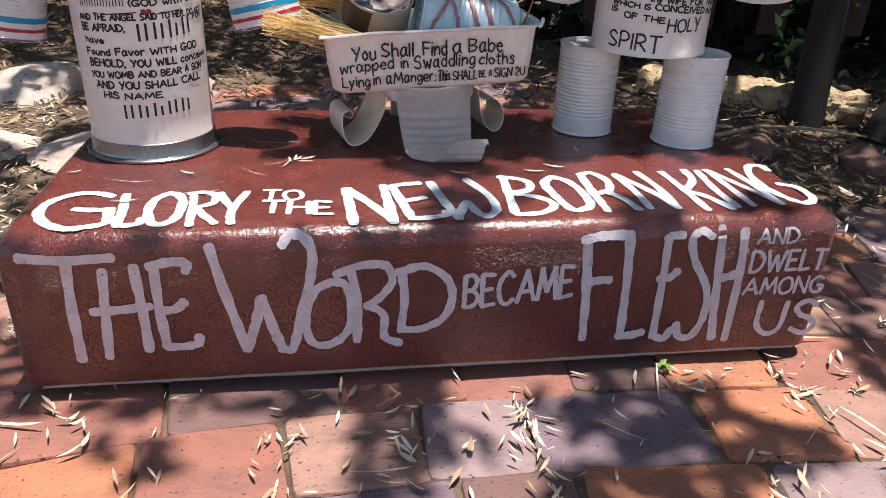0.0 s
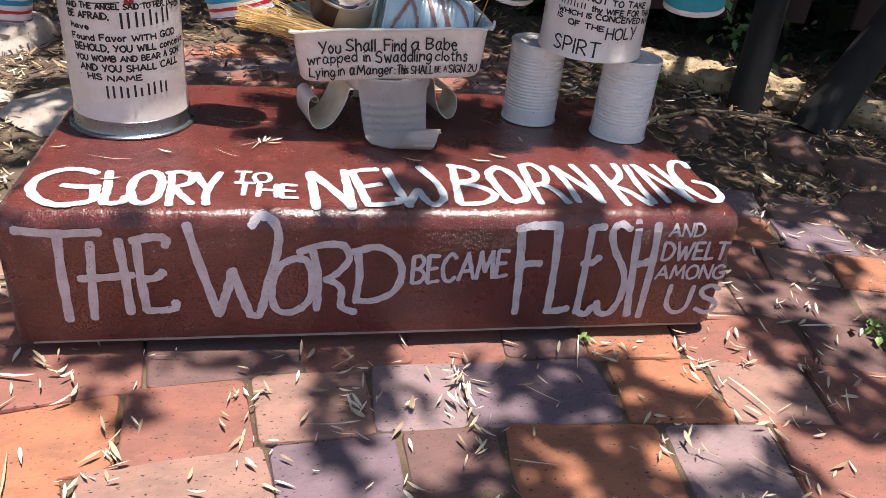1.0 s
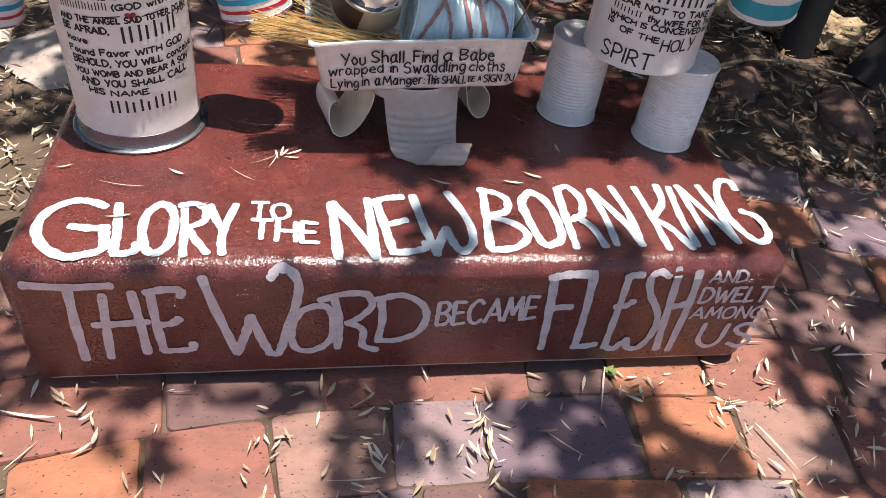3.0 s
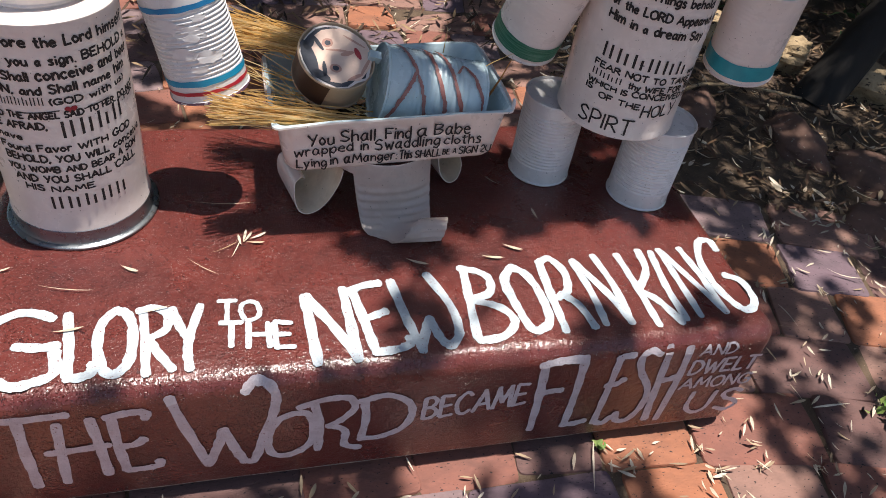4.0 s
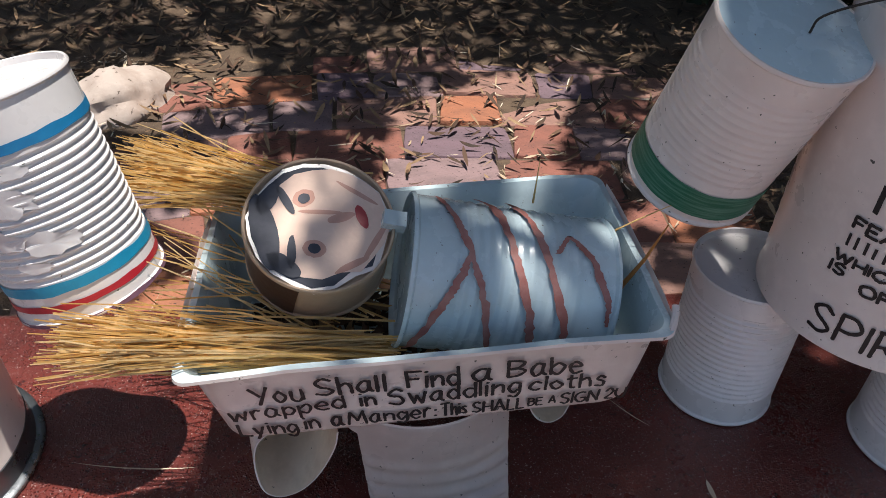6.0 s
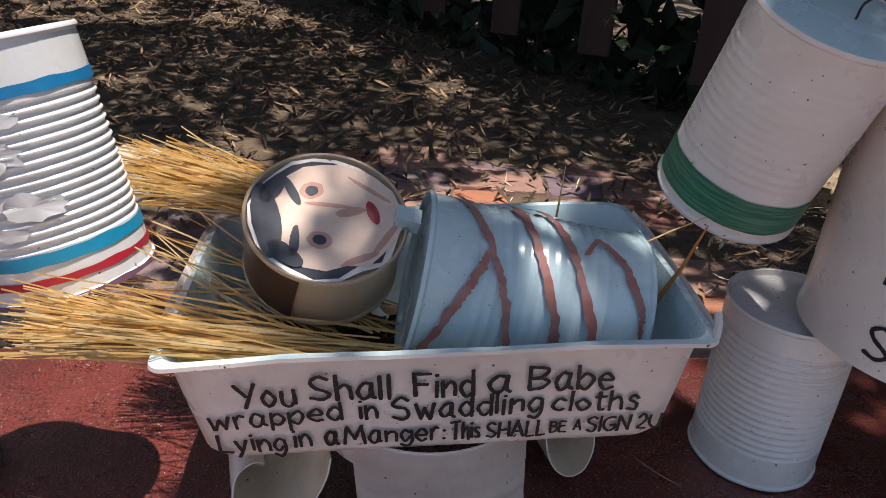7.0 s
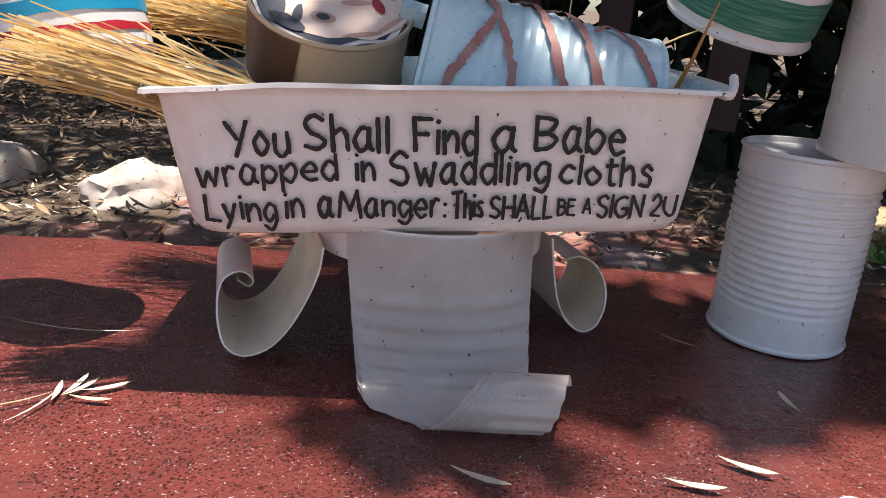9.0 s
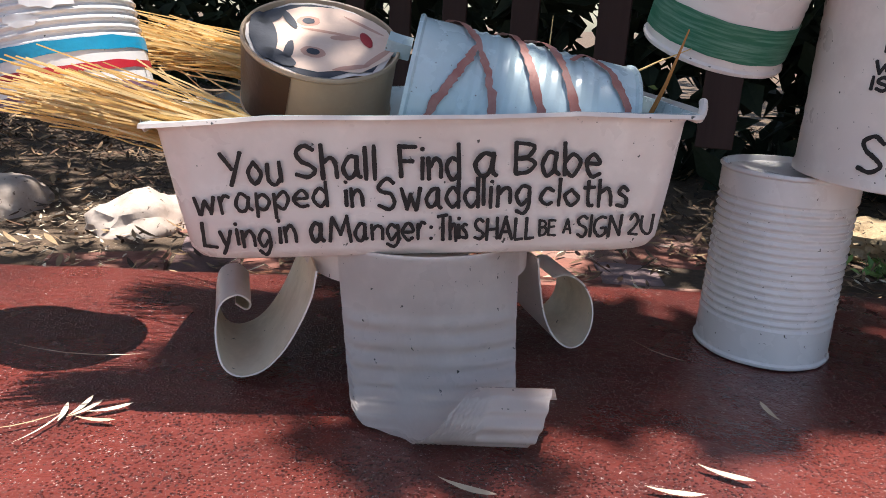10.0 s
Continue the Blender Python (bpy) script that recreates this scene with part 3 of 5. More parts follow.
def word_bars(count, u0, u1, v0, v1, place, mat, parent, rise=0.0, thin=0.16):
    """Plain upright bars that stand for a word, two to a letter."""
    cell = (u1 - u0) / count
    for k in range(count):
        for a, cut in ((0.10, 0.0), (0.56, 0.28 * (k % 3) / 2)):
            left = u0 + cell * (k + a)
            climb = rise * (k + a) / count
            bar(left, left + cell * thin, v0 + climb, v1 + climb - cut * (v1 - v0), place, mat, parent, 0.0, 1)


def round_can(cx, cy, r, lift=0.0005):
    def place(deg, z):
        a = radians(deg)
        return (cx + (r + lift) * math.sin(a), cy - (r + lift) * math.cos(a), z)
    return place


def axis_pose(low, high):
    """Pose that stands a can's base at low with its axis towards high."""
    d = Vector(high) - Vector(low)
    return Matrix.Translation(low) @ d.to_track_quat("Z", "Y").to_matrix().to_4x4()


# ---- ground ----
def ground_height(x, y):
    rise = max(0.0, min(1.0, (y - 1.55 + 0.25 * noise.noise((x * 1.3, 3.1, 0))) / 0.5))
    return -0.0065 + 0.023 * rise + 0.012 * rise * noise.noise((x * 5, y * 5, 0)) + 0.003 * noise.noise((x * 30, y * 30, 2))


def build_ground():
    xs = [-400, -60, -12, -5] + [round(-3 + 0.08 * k, 3) for k in range(76)] + [5, 12, 60, 400]
    ys = [-400, -60, -12, -4] + [round(-1.6 + 0.08 * k, 3) for k in range(64)] + [6, 14, 60, 400]
    verts = [(x, y, ground_height(x, y) if abs(x) < 4 and abs(y) < 4.5 else -0.009) for y in ys for x in xs]
    w = len(xs)
    faces = [(j * w + i, j * w + i + 1, (j + 1) * w + i + 1, (j + 1) * w + i) for j in range(len(ys) - 1) for i in range(w - 1)]
    return tagged(raw("ground", verts, faces, soil), "sandy brown soil between pavers and under leaf litter", "ground", kind="structure")


ground = build_ground()


# ---- painted block ----
BLOCK_H = 0.222
XL, XR, YB = -0.560, 0.497, 0.532


def build_block():
    block = thing("concrete_block", "maroon painted concrete block with rounded edges and hand-painted lettering", "concrete block")
    bm = bmesh.new()
    # rounded section loops from the base up; the upper edge is worn round
    loops = []
    rad, base = 0.026, 0.022
    rows = [(0.000, base), (0.0, 0.06), (0.0, 0.12), (0.0, BLOCK_H - rad)]
    rows += [(rad * (1 - math.cos(a)), BLOCK_H - rad + rad * math.sin(a)) for a in [math.pi / 2 * k / 7 for k in range(1, 8)]]
    rows += [(0.06, BLOCK_H), (0.12, BLOCK_H), (0.18, BLOCK_H), (0.24, BLOCK_H)]
    for inset, z in rows:
        loop = []
        x0, x1, y0, y1 = XL + inset, XR - inset, inset, YB - inset
        # corners rounded in plan
        cr = max(0.028 - inset * 0.4, 0.008)
        for cx, cy, a0 in ((x1 - cr, y0 + cr, -90), (x1 - cr, y1 - cr, 0), (x0 + cr, y1 - cr, 90), (x0 + cr, y0 + cr, 180)):
            for k in range(6):
                a = radians(a0 + 18 * k)
                loop.append((cx + cr * math.cos(a), cy + cr * math.sin(a)))
        dense = []
        for k, (ax, ay) in enumerate(loop):
            bx, by = loop[(k + 1) % len(loop)]
            n = 40 if k % 6 == 5 and abs(bx - ax) > abs(by - ay) else (20 if k % 6 == 5 else 1)
            dense += [(ax + (bx - ax) * j / n, ay + (by - ay) * j / n) for j in range(n)]
        ring = []
        for x, y in dense:
            d = 0.0016 * noise.noise((x * 14, y * 14, z * 14)) + 0.0012 * noise.noise((x * 45, y * 45, z * 45))
            flat = 0.15 if inset == 0 else 1.0
            ring.append(bm.verts.new((x + flat * d, y + flat * d * 0.6, z + (d * 0.5 if inset > rad * 0.9 else d))))
        loops.append(ring)
    for a, b in zip(loops, loops[1:]):
        for k in range(len(a)):
            k2 = (k + 1) % len(a)
            bm.faces.new((a[k], a[k2], b[k2], b[k]))
    bm.faces.new(loops[-1])
    bm.faces.new(loops[0][::-1])
    part("body", bm, maroon, block)
    bm = bmesh.new()
    bmesh.ops.create_cube(bm, size=1, matrix=Matrix.Translation(((XL + XR) / 2 + 0.012, YB / 2 + 0.012, 0.008)) @ Matrix.Diagonal((XR - XL - 0.075, YB - 0.03, 0.030, 1)))
    for v in bm.verts:
        v.co.x += 0.004 * noise.noise(v.co * 9)
    bmesh.ops.bevel(bm, geom=bm.edges[:], offset=0.004, segments=2, affect="EDGES")
    part("footing", bm, cement, block, "thin raw cement footing")

    bm = bmesh.new()
    bmesh.ops.create_cube(bm, size=1, matrix=Matrix.Translation(((XL + XR) / 2, YB / 2, 0.0192)) @ Matrix.Diagonal((XR - XL - 0.05, YB - 0.006, 0.0066, 1)))
    bmesh.ops.subdivide_edges(bm, edges=[e for e in bm.edges if abs(e.verts[0].co.x - e.verts[1].co.x) > 0.5], cuts=30)
    for v in bm.verts:
        v.co.z += (0.0022 * noise.noise((v.co.x * 22, v.co.y * 9, 3)) if v.co.z < 0.019 else 0)
    part("bare_edge", bm, cement, block, "unpainted pale cement lower edge")

    level = [0]

    def front(u, v):
        return (u, -0.0009 - 0.0002 * (level[0] % 3) + 0.5 * max(0.0, v - 0.196) ** 2 / 0.026, v)

    for name, u0, u1, v0, v1, half in (("front_T", -0.527, -0.426, 0.057, 0.198, 0.0062),
                                       ("front_H", -0.459, -0.392, 0.059, 0.183, 0.0059),
                                       ("front_E", -0.388, -0.341, 0.069, 0.187, 0.0059),
                                       ("front_W", -0.317, -0.199, 0.057, 0.214, 0.0062),
                                       ("front_O", -0.211, -0.154, 0.061, 0.153, 0.0055),
                                       ("front_R", -0.173, -0.093, 0.059, 0.173, 0.0055),
                                       ("front_D", -0.097, -0.027, 0.080, 0.169, 0.0055),
                                       ("front_F", 0.137, 0.194, 0.049, 0.205, 0.0062),
                                       ("front_L", 0.198, 0.237, 0.051, 0.206, 0.0062),
                                       ("front_E2", 0.246, 0.278, 0.046, 0.203, 0.0057),
                                       ("front_S", 0.283, 0.321, 0.046, 0.205, 0.0055),
                                       ("front_H2", 0.322, 0.361, 0.041, 0.208, 0.0062)):
        level[0] += 1
        lettering([name], u0, u1, v0, v1, front, letter_lilac, block, rough=0.035, half=half)
    lettering("BECAME", -0.014, 0.133, 0.105, 0.157, front, letter_lilac, block, 1.0, rise=0.010, rough=0.05)
    for text, u0, u1, v0, v1 in (("AND", 0.373, 0.433, 0.184, 0.208), ("DWELT", 0.370, 0.483, 0.142, 0.177), ("AMONG", 0.369, 0.489, 0.107, 0.136), ("US", 0.398, 0.494, 0.040, 0.100)):
        lettering(text, u0, u1, v0, v1, front, letter_lilac, block, 1.15, rough=0.05)

    def above(u, v):
        return (u, v, BLOCK_H + 0.0009 + 0.0002 * (level[0] % 3) - 1.5 * max(0.0, 0.022 - v) ** 2 / 0.026)

    for name, u0, u1, v0, v1, half in (("top_G", -0.524, -0.438, 0.026, 0.132, 0.0066),
                                       ("top_L", -0.434, -0.398, 0.027, 0.124, 0.0062),
                                       ("top_O", -0.396, -0.359, 0.028, 0.127, 0.0062),
                                       ("top_R", -0.356, -0.312, 0.025, 0.128, 0.0055),
                                       ("top_Y", -0.317, -0.283, 0.023, 0.126, 0.0055),
                                       ("top_N", -0.155, -0.100, 0.018, 0.138, 0.0066),
                                       ("top_E", -0.098, -0.032, 0.028, 0.143, 0.0062),
                                       ("top_W", -0.040, 0.033, 0.024, 0.155, 0.0062),
                                       ("top_B", 0.055, 0.113, 0.030, 0.161, 0.0062),
                                       ("top_O2", 0.120, 0.163, 0.040, 0.159, 0.0066),
                                       ("top_R2", 0.178, 0.221, 0.033, 0.169, 0.0062),
                                       ("top_N2", 0.233, 0.277, 0.039, 0.170, 0.0059),
                                       ("top_K", 0.307, 0.349, 0.031, 0.176, 0.0060),
                                       ("top_I", 0.357, 0.364, 0.037, 0.172, 0.0058),
                                       ("top_N3", 0.380, 0.425, 0.039, 0.179, 0.0055),
                                       ("top_G2", 0.436, 0.482, 0.042, 0.189, 0.0062)):
        level[0] += 1
        lettering([name], u0, u1, v0, v1, above, letter_white, block, rough=0.035, half=half)
    lettering("TO", -0.265, -0.209, 0.094, 0.134, above, letter_white, block, 1.3, rise=-0.004, rough=0.05)
    lettering("THE", -0.264, -0.170, 0.051, 0.098, above, letter_white, block, 1.3, rise=-0.009, rough=0.05)
    return block


build_block()


# ---- can figures ----
def build_tall_figure():
    """The tall lettered can on a zinc ring, with a neck can, a head can and two hanging side cans."""
    cx, cy = -0.4374, 0.3332
    fig = thing("can_figure", "cream white tin can figure covered in hand-lettered verse, on painted block", "can figure")
    ring = lathe([(0.080, 0.0), (0.0945, 0.0), (0.0965, 0.0015), (0.0965, 0.0040), (0.0945, 0.0055), (0.090, 0.006), (0.0885, 0.010), (0.0885, 0.026), (0.086, 0.028), (0.080, 0.028)], 72)
    part("base_ring", ring, zinc, fig, "dull zinc base ring", pose(cx, cy, BLOCK_H))
    r, z0, h = 0.0865, 0.246, 0.288
    prof = [(r - 0.004, 0.0), (r + 0.0012, 0.001), (r + 0.0012, 0.004)] + [(r, 0.008 + (h - 0.02) * k / 10) for k in range(11)] + [(r + 0.001, h - 0.006), (r + 0.001, h - 0.002), (r - 0.001, h), (r - 0.004, h - 0.002), (r * 0.8, h - 0.004), (r * 0.4, h - 0.004), (0, h - 0.004)]
    part("body_can", lathe(prof, 96, 0.00015, 1.0), can_white, fig, "", pose(cx, cy, z0))
    part("neck_can", lathe(can_profile(0.055, 0.060, (0.3, 0.7, 1), 0.0003), 56), can_white, fig, "", pose(cx - 0.002, cy + 0.010, 0.530))
    head = part("head_can", lathe(can_profile(0.066, 0.125, (0.12, 0.80, 9), 0.0022, 0.0022), 64), warm_brown, fig, "ribbed can painted warm tan with dark lower edge", pose(cx + 0.002, cy + 0.016, 0.589))
    place = lambda deg, z: Vector(round_can(0, 0, 0.066)(deg, z))
    part("band", band(0.066, 0.001, 0.013, lift=0.0026), slate, head, "dark slate band")
    for deg, zc, w, hh, m in ((-4, 0.078, 12, 0.0075, can_white), (42, 0.080, 12, 0.0075, can_white), (-3, 0.078, 6, 0.0060, ink), (43, 0.080, 6, 0.0060, ink), (-4, 0.093, 13, 0.0020, umber), (42, 0.096, 13, 0.0020, umber), (19, 0.034, 10, 0.0045, swaddle)):
        blot("painted_blot", place, deg, zc, w, hh, m, head)
    part("side_patch", side_patch(0.066, 62, 118, 0.004, 0.12), umber, head, "dark brown painted side")
    turned = round_can(cx, cy, r)
    wrap = lambda deg, z: turned(deg, z + 0.014)
    for text, a0, a1, z, hgt, rise in (("Therefore the Lord himself", -50, 84, 0.494, 0.0125, -0.004), ("will give you a sign. BEHOLD a", -53, 84, 0.472, 0.0115, -0.002), ("virgin Shall conceive and bear", -51, 84, 0.452, 0.0125, 0.002),
                                  ("a SON, and Shall name him", -47, 74, 0.4345, 0.0115, 0.003), ("(GOD with us)", 6, 70, 0.4205, 0.0095, 0.003),
                                  ("AND THE ANGEL SAID TO HER, DO NOT", -43, 84, 0.402, 0.0085, 0.004), ("BE AFRAID,", -42, 1, 0.388, 0.0100, 0.001), ("FOR", 66, 82, 0.399, 0.008, 0.001), ("have", -40, -19, 0.3735, 0.0095, 0.0),
                                  ("Found Favor WITH GOD", -41, 68, 0.357, 0.0100, 0.003), ("BEHOLD, YOU WILL conceive", -39, 82, 0.3415, 0.0105, 0.004), ("YOU WOMB AND BEAR A SON", -40, 72, 0.327, 0.0095, 0.004),
                                  ("AND YOU SHALL CALL", -36, 68, 0.3115, 0.0105, 0.004), ("HIS NAME", -29, 25, 0.2985, 0.0095, 0.002)):
        line_of(text, a0, a1, z - 0.0004, z + hgt * 1.08, wrap, ink, fig, 1.18 if hgt < 0.015 else 0.80, rise=rise)
    word_bars(8, -39, 4, 0.4195, 0.4300, wrap, ink, fig, 0.003)
    word_bars(4, 9, 64, 0.377, 0.400, wrap, ink, fig, 0.006)
    word_bars(5, -12, 53, 0.272, 0.291, wrap, ink, fig, 0.006)
    heart_verts = []
    for k in range(28):
        s = 2 * math.pi * k / 28
        hx, hy = 16 * math.sin(s) ** 3, 13 * math.cos(s) - 5 * math.cos(2 * s) - 2 * math.cos(3 * s) - math.cos(4 * s)
        heart_verts.append(wrap(20 + hx * 0.29, 0.414 + hy * 0.00036))
    raw("heart", heart_verts, [tuple(range(28))], heart_red, fig, "small red painted heart", smooth=False)
    for a0, a1 in ((-16, 12), (29, 50)):
        bar(a0, a1, 0.4105, 0.4120, wrap, ink, fig, 0.003)

    def side_can(low, high, name="side_can"):
        rr, hh = 0.0501, (Vector(high) - Vector(low)).length
        arm = part(name, lathe(can_profile(rr, hh, (0.22, 0.77, 15), 0.0016, 0.0016), 56, 0.0006, low[0]), can_grey, fig, "ribbed white can with painted coloured stripes", axis_pose(low, high))
        part("blue_stripe", band(rr, hh * 0.785, hh * 0.828, lift=0.0007), blue_band, arm, "blue stripe")
        part("teal_stripe", band(rr, hh * 0.162, hh * 0.214, lift=0.0007), cyan_band, arm, "teal stripe")
        part("red_stripe", band(rr, hh * 0.082, hh * 0.114, lift=0.0007), red_band, arm, "red stripe")
        part("lower_edge", band(rr, 0.0005, hh * 0.025, lift=0.0018), plum, arm, "plum lower edge")
        return arm

    low, high = Vector((-0.258, 0.353, 0.397)), Vector((-0.291, 0.368, 0.544))
    side_can(low, high)
    up = (high - low).normalized()

    def on_side(deg, z):
        a = radians(deg)
        out = Vector((math.sin(a), -math.cos(a), 0))
        out = (out - up * out.dot(up)).normalized()
        return low + up * z + out * 0.0505

    for deg, zc, w, hh in ((-22, 0.103, 17, 0.0085), (6, 0.092, 22, 0.0095), (22, 0.108, 9, 0.004), (-14, 0.068, 20, 0.0075), (20, 0.060, 20, 0.0080), (2, 0.046, 12, 0.004)):
        verts = [on_side(deg, zc)]
        for k in range(22):
            t2 = 2 * math.pi * k / 22
            q = 1 + 0.45 * noise.noise((math.cos(t2) * 2.2 + deg, math.sin(t2) * 2.2, zc * 90))
            verts.append(on_side(deg + w * q * math.cos(t2), zc + hh * q * math.sin(t2) - 0.02 * hh * w * q * math.cos(t2)))
        raw("peeling_patch", [tuple(v) for v in verts], [(0, k + 1, (k + 1) % 22 + 1) for k in range(22)], can_grey, fig, "smooth patch of thick white paint")
    side_can((-0.618, 0.334, 0.385), (-0.586, 0.340, 0.533))
    part("wire", tube(smooth_line([(-0.385, 0.352, 0.528), (-0.386, 0.350, 0.538), (-0.374, 0.350, 0.543), (-0.352, 0.356, 0.541), (-0.338, 0.360, 0.546), (-0.318, 0.364, 0.5505), (-0.300, 0.360, 0.5440)]), 0.0007), wire_mat, fig, "bent dark tie wire")
    part("wire", tube(smooth_line([(-0.495, 0.335, 0.528), (-0.505, 0.332, 0.541), (-0.540, 0.334, 0.540), (-0.565, 0.338, 0.540), (-0.580, 0.340, 0.531)]), 0.0007), wire_mat, fig, "bent dark tie wire")
    return fig


def blot(name, place, deg, zc, w, h, mat, parent):
    """An uneven rounded patch of paint on a can."""
    verts = [place(deg, zc)]
    for k in range(18):
        s = 2 * math.pi * k / 18
        q = 1 + 0.28 * noise.noise((math.cos(s) * 1.5 + deg, math.sin(s) * 1.5, zc * 90))
        verts.append(place(deg + w * q * math.cos(s), zc + h * q * math.sin(s)))
    out = Vector((verts[0][0], verts[0][1], 0)).normalized() * 0.0012
    verts = [Vector(v) + out for v in verts]
    return raw(name, [tuple(v) for v in verts], [(0, k + 1, (k + 1) % 18 + 1) for k in range(18)], mat, parent, smooth=True)


def side_patch(r, a0, a1, z0, z1, lift=0.0012):
    bm = bmesh.new()
    rows = []
    for z in (z0, (z0 + z1) / 2, z1):
        row = []
        for k in range(13):
            a = radians(a0 + (a1 - a0) * k / 12 + (8 * noise.noise((z * 40, 1.7, a0)) if k in (0, 12) else 0))
            row.append(bm.verts.new(((r + lift) * math.sin(a), -(r + lift) * math.cos(a), z)))
        rows.append(row)
    for a, b in zip(rows, rows[1:]):
        for k in range(12):
            bm.faces.new((a[k], a[k + 1], b[k + 1], b[k]))
    return bm


build_tall_figure()


def build_walking_figure():
    """The lettered can that stands on two leg cans, with two slanting arm cans."""
    cx, cy, r = 0.329, 0.3405, 0.0875
    fig = thing("can_figure", "lettered white tin can figure on two ribbed leg cans", "can figure")
    for x, y, spin in ((0.2534, 0.386, 10), (0.404, 0.314, 75)):
        part("leg_can", lathe(can_profile(0.0495, 0.1455, (0.20, 0.86, 16), 0.0015), 60, 0.0006, x * 9), can_grey, fig, "ribbed greyish white leg can", pose(x, y, BLOCK_H + 0.001, 0, 0, spin))
    z0, h = 0.3695, 0.230
    prof = [(0, 0.004), (r * 0.9, 0.004), (r - 0.001, 0.0), (r + 0.0014, 0.001), (r + 0.0014, 0.005), (r, 0.008)]
    prof += [(r - (0.0005 if k % 2 else 0), 0.03 + (h - 0.06) * k / 24) for k in range(25)]
    prof += [(r, h - 0.006), (r + 0.0014, h - 0.004), (r + 0.0014, h - 0.001), (r - 0.001, h), (r - 0.002, h - 0.012), (0, h - 0.012)]
    part("body_can", lathe(prof, 96, 0.00015, 3.0), can_white, fig, "", pose(cx, cy, z0))
    part("neck_can", lathe(can_profile(0.046, 0.060, (0.3, 0.7, 1), 0.0003), 56), can_white, fig, "", pose(cx + 0.012, cy + 0.016, z0 + h - 0.012))
    turned = round_can(cx, cy, r)
    wrap = lambda deg, z: turned(deg - 13, z + 0.010)
    for text, a0, a1, z, hgt, rise in (("But when he thought on", -50, 62, 0.594, 0.013, -0.012), ("these Things behold", -48, 45, 0.569, 0.012, -0.012), ("of the LORD Appeared to", -50, 62, 0.545, 0.012, -0.012), ("Him in a dream Say", -50, 45, 0.525, 0.0125, -0.012),
                                  ("son of", 44, 68, 0.462, 0.009, -0.002), ("FEAR NOT TO TAKE", -50, 52, 0.458, 0.0095, -0.011), ("thy WIFE FOR THAT", -14, 72, 0.441, 0.0095, -0.009),
                                  ("WHICH IS CONCEIVED IN HER", -52, 80, 0.4315, 0.0090, -0.011), ("IS", -52, -44, 0.421, 0.009, 0.0), ("OF THE", -37, 4, 0.414, 0.0095, -0.004), ("HOLY", 6, 44, 0.398, 0.020, 0.002), ("SPIRT", -51, 4, 0.372, 0.0260, -0.004)):
        line_of(text, a0, a1, z - 0.0004, z + hgt * 1.08, wrap, ink, fig, 1.18 if hgt < 0.015 else 0.80, rise=rise)
    word_bars(6, -46, 40, 0.474, 0.494, wrap, ink, fig, -0.010)
    word_bars(4, -50, -18, 0.4445, 0.4540, wrap, ink, fig, -0.003)

    def arm_can(low, high, mat, tone):
        rr, hh = 0.0496, (Vector(high) - Vector(low)).length
        arm = part("arm_can", lathe(can_profile(rr, hh, (0.28, 0.86, 13), 0.0004), 60, 0.0006, low[0] * 7), can_white, fig, "white can hung slanting with painted " + tone + " cuff", axis_pose(low, high))
        part("cuff", band(rr, 0.009, hh * 0.24, lift=0.0008), mat, arm, tone + " painted cuff")
        part("lid", lathe([(0, hh + 0.0004), (rr * 0.9, hh + 0.0002), (rr + 0.0012, hh - 0.001)], 60), baby_blue, arm, "pale blue lid")
        return arm

    arm_can((0.1824, 0.3975, 0.4501), (0.2002, 0.351, 0.5832), green_band, "green")
    arm_can((0.4934, 0.3173, 0.4561), (0.4766, 0.2985, 0.595), teal, "teal")
    part("wire", tube(smooth_line([(0.205, 0.343, 0.581), (0.209, 0.341, 0.592), (0.235, 0.337, 0.602), (0.262, 0.333, 0.606), (0.276, 0.331, 0.589)]), 0.0008), wire_mat, fig, "bent dark tie wire")
    return fig


build_walking_figure()


# ---- manger: enamel pan on a cut and curled can ----
PAN = pose(-0.022, 0.353, 0.319, 0, -3.4, 1.2)


def rounded_loop(a, b, cr, z, droop=0.0, n=7):
    """Points round a rectangle with round corners, anticlockwise from the right front."""
    pts = []
    for sx, sy, a0 in ((1, -1, -90), (1, 1, 0), (-1, 1, 90), (-1, -1, 180)):
        for k in range(n):
            t = radians(a0 + 90 * k / (n - 1))
            pts.append((sx * (a - cr) + cr * math.cos(t), sy * (b - cr) + cr * math.sin(t)))
    out = []
    for k, (x, y) in enumerate(pts):
        x2, y2 = pts[(k + 1) % len(pts)]
        m = 10 if k % n == n - 1 else 1
        out += [(x + (x2 - x) * j / m, y + (y2 - y) * j / m) for j in range(m)]
    return [(x, y, z - droop * max(0.0, (abs(x) - 0.105) / 0.05) ** 1.5) for x, y in out]


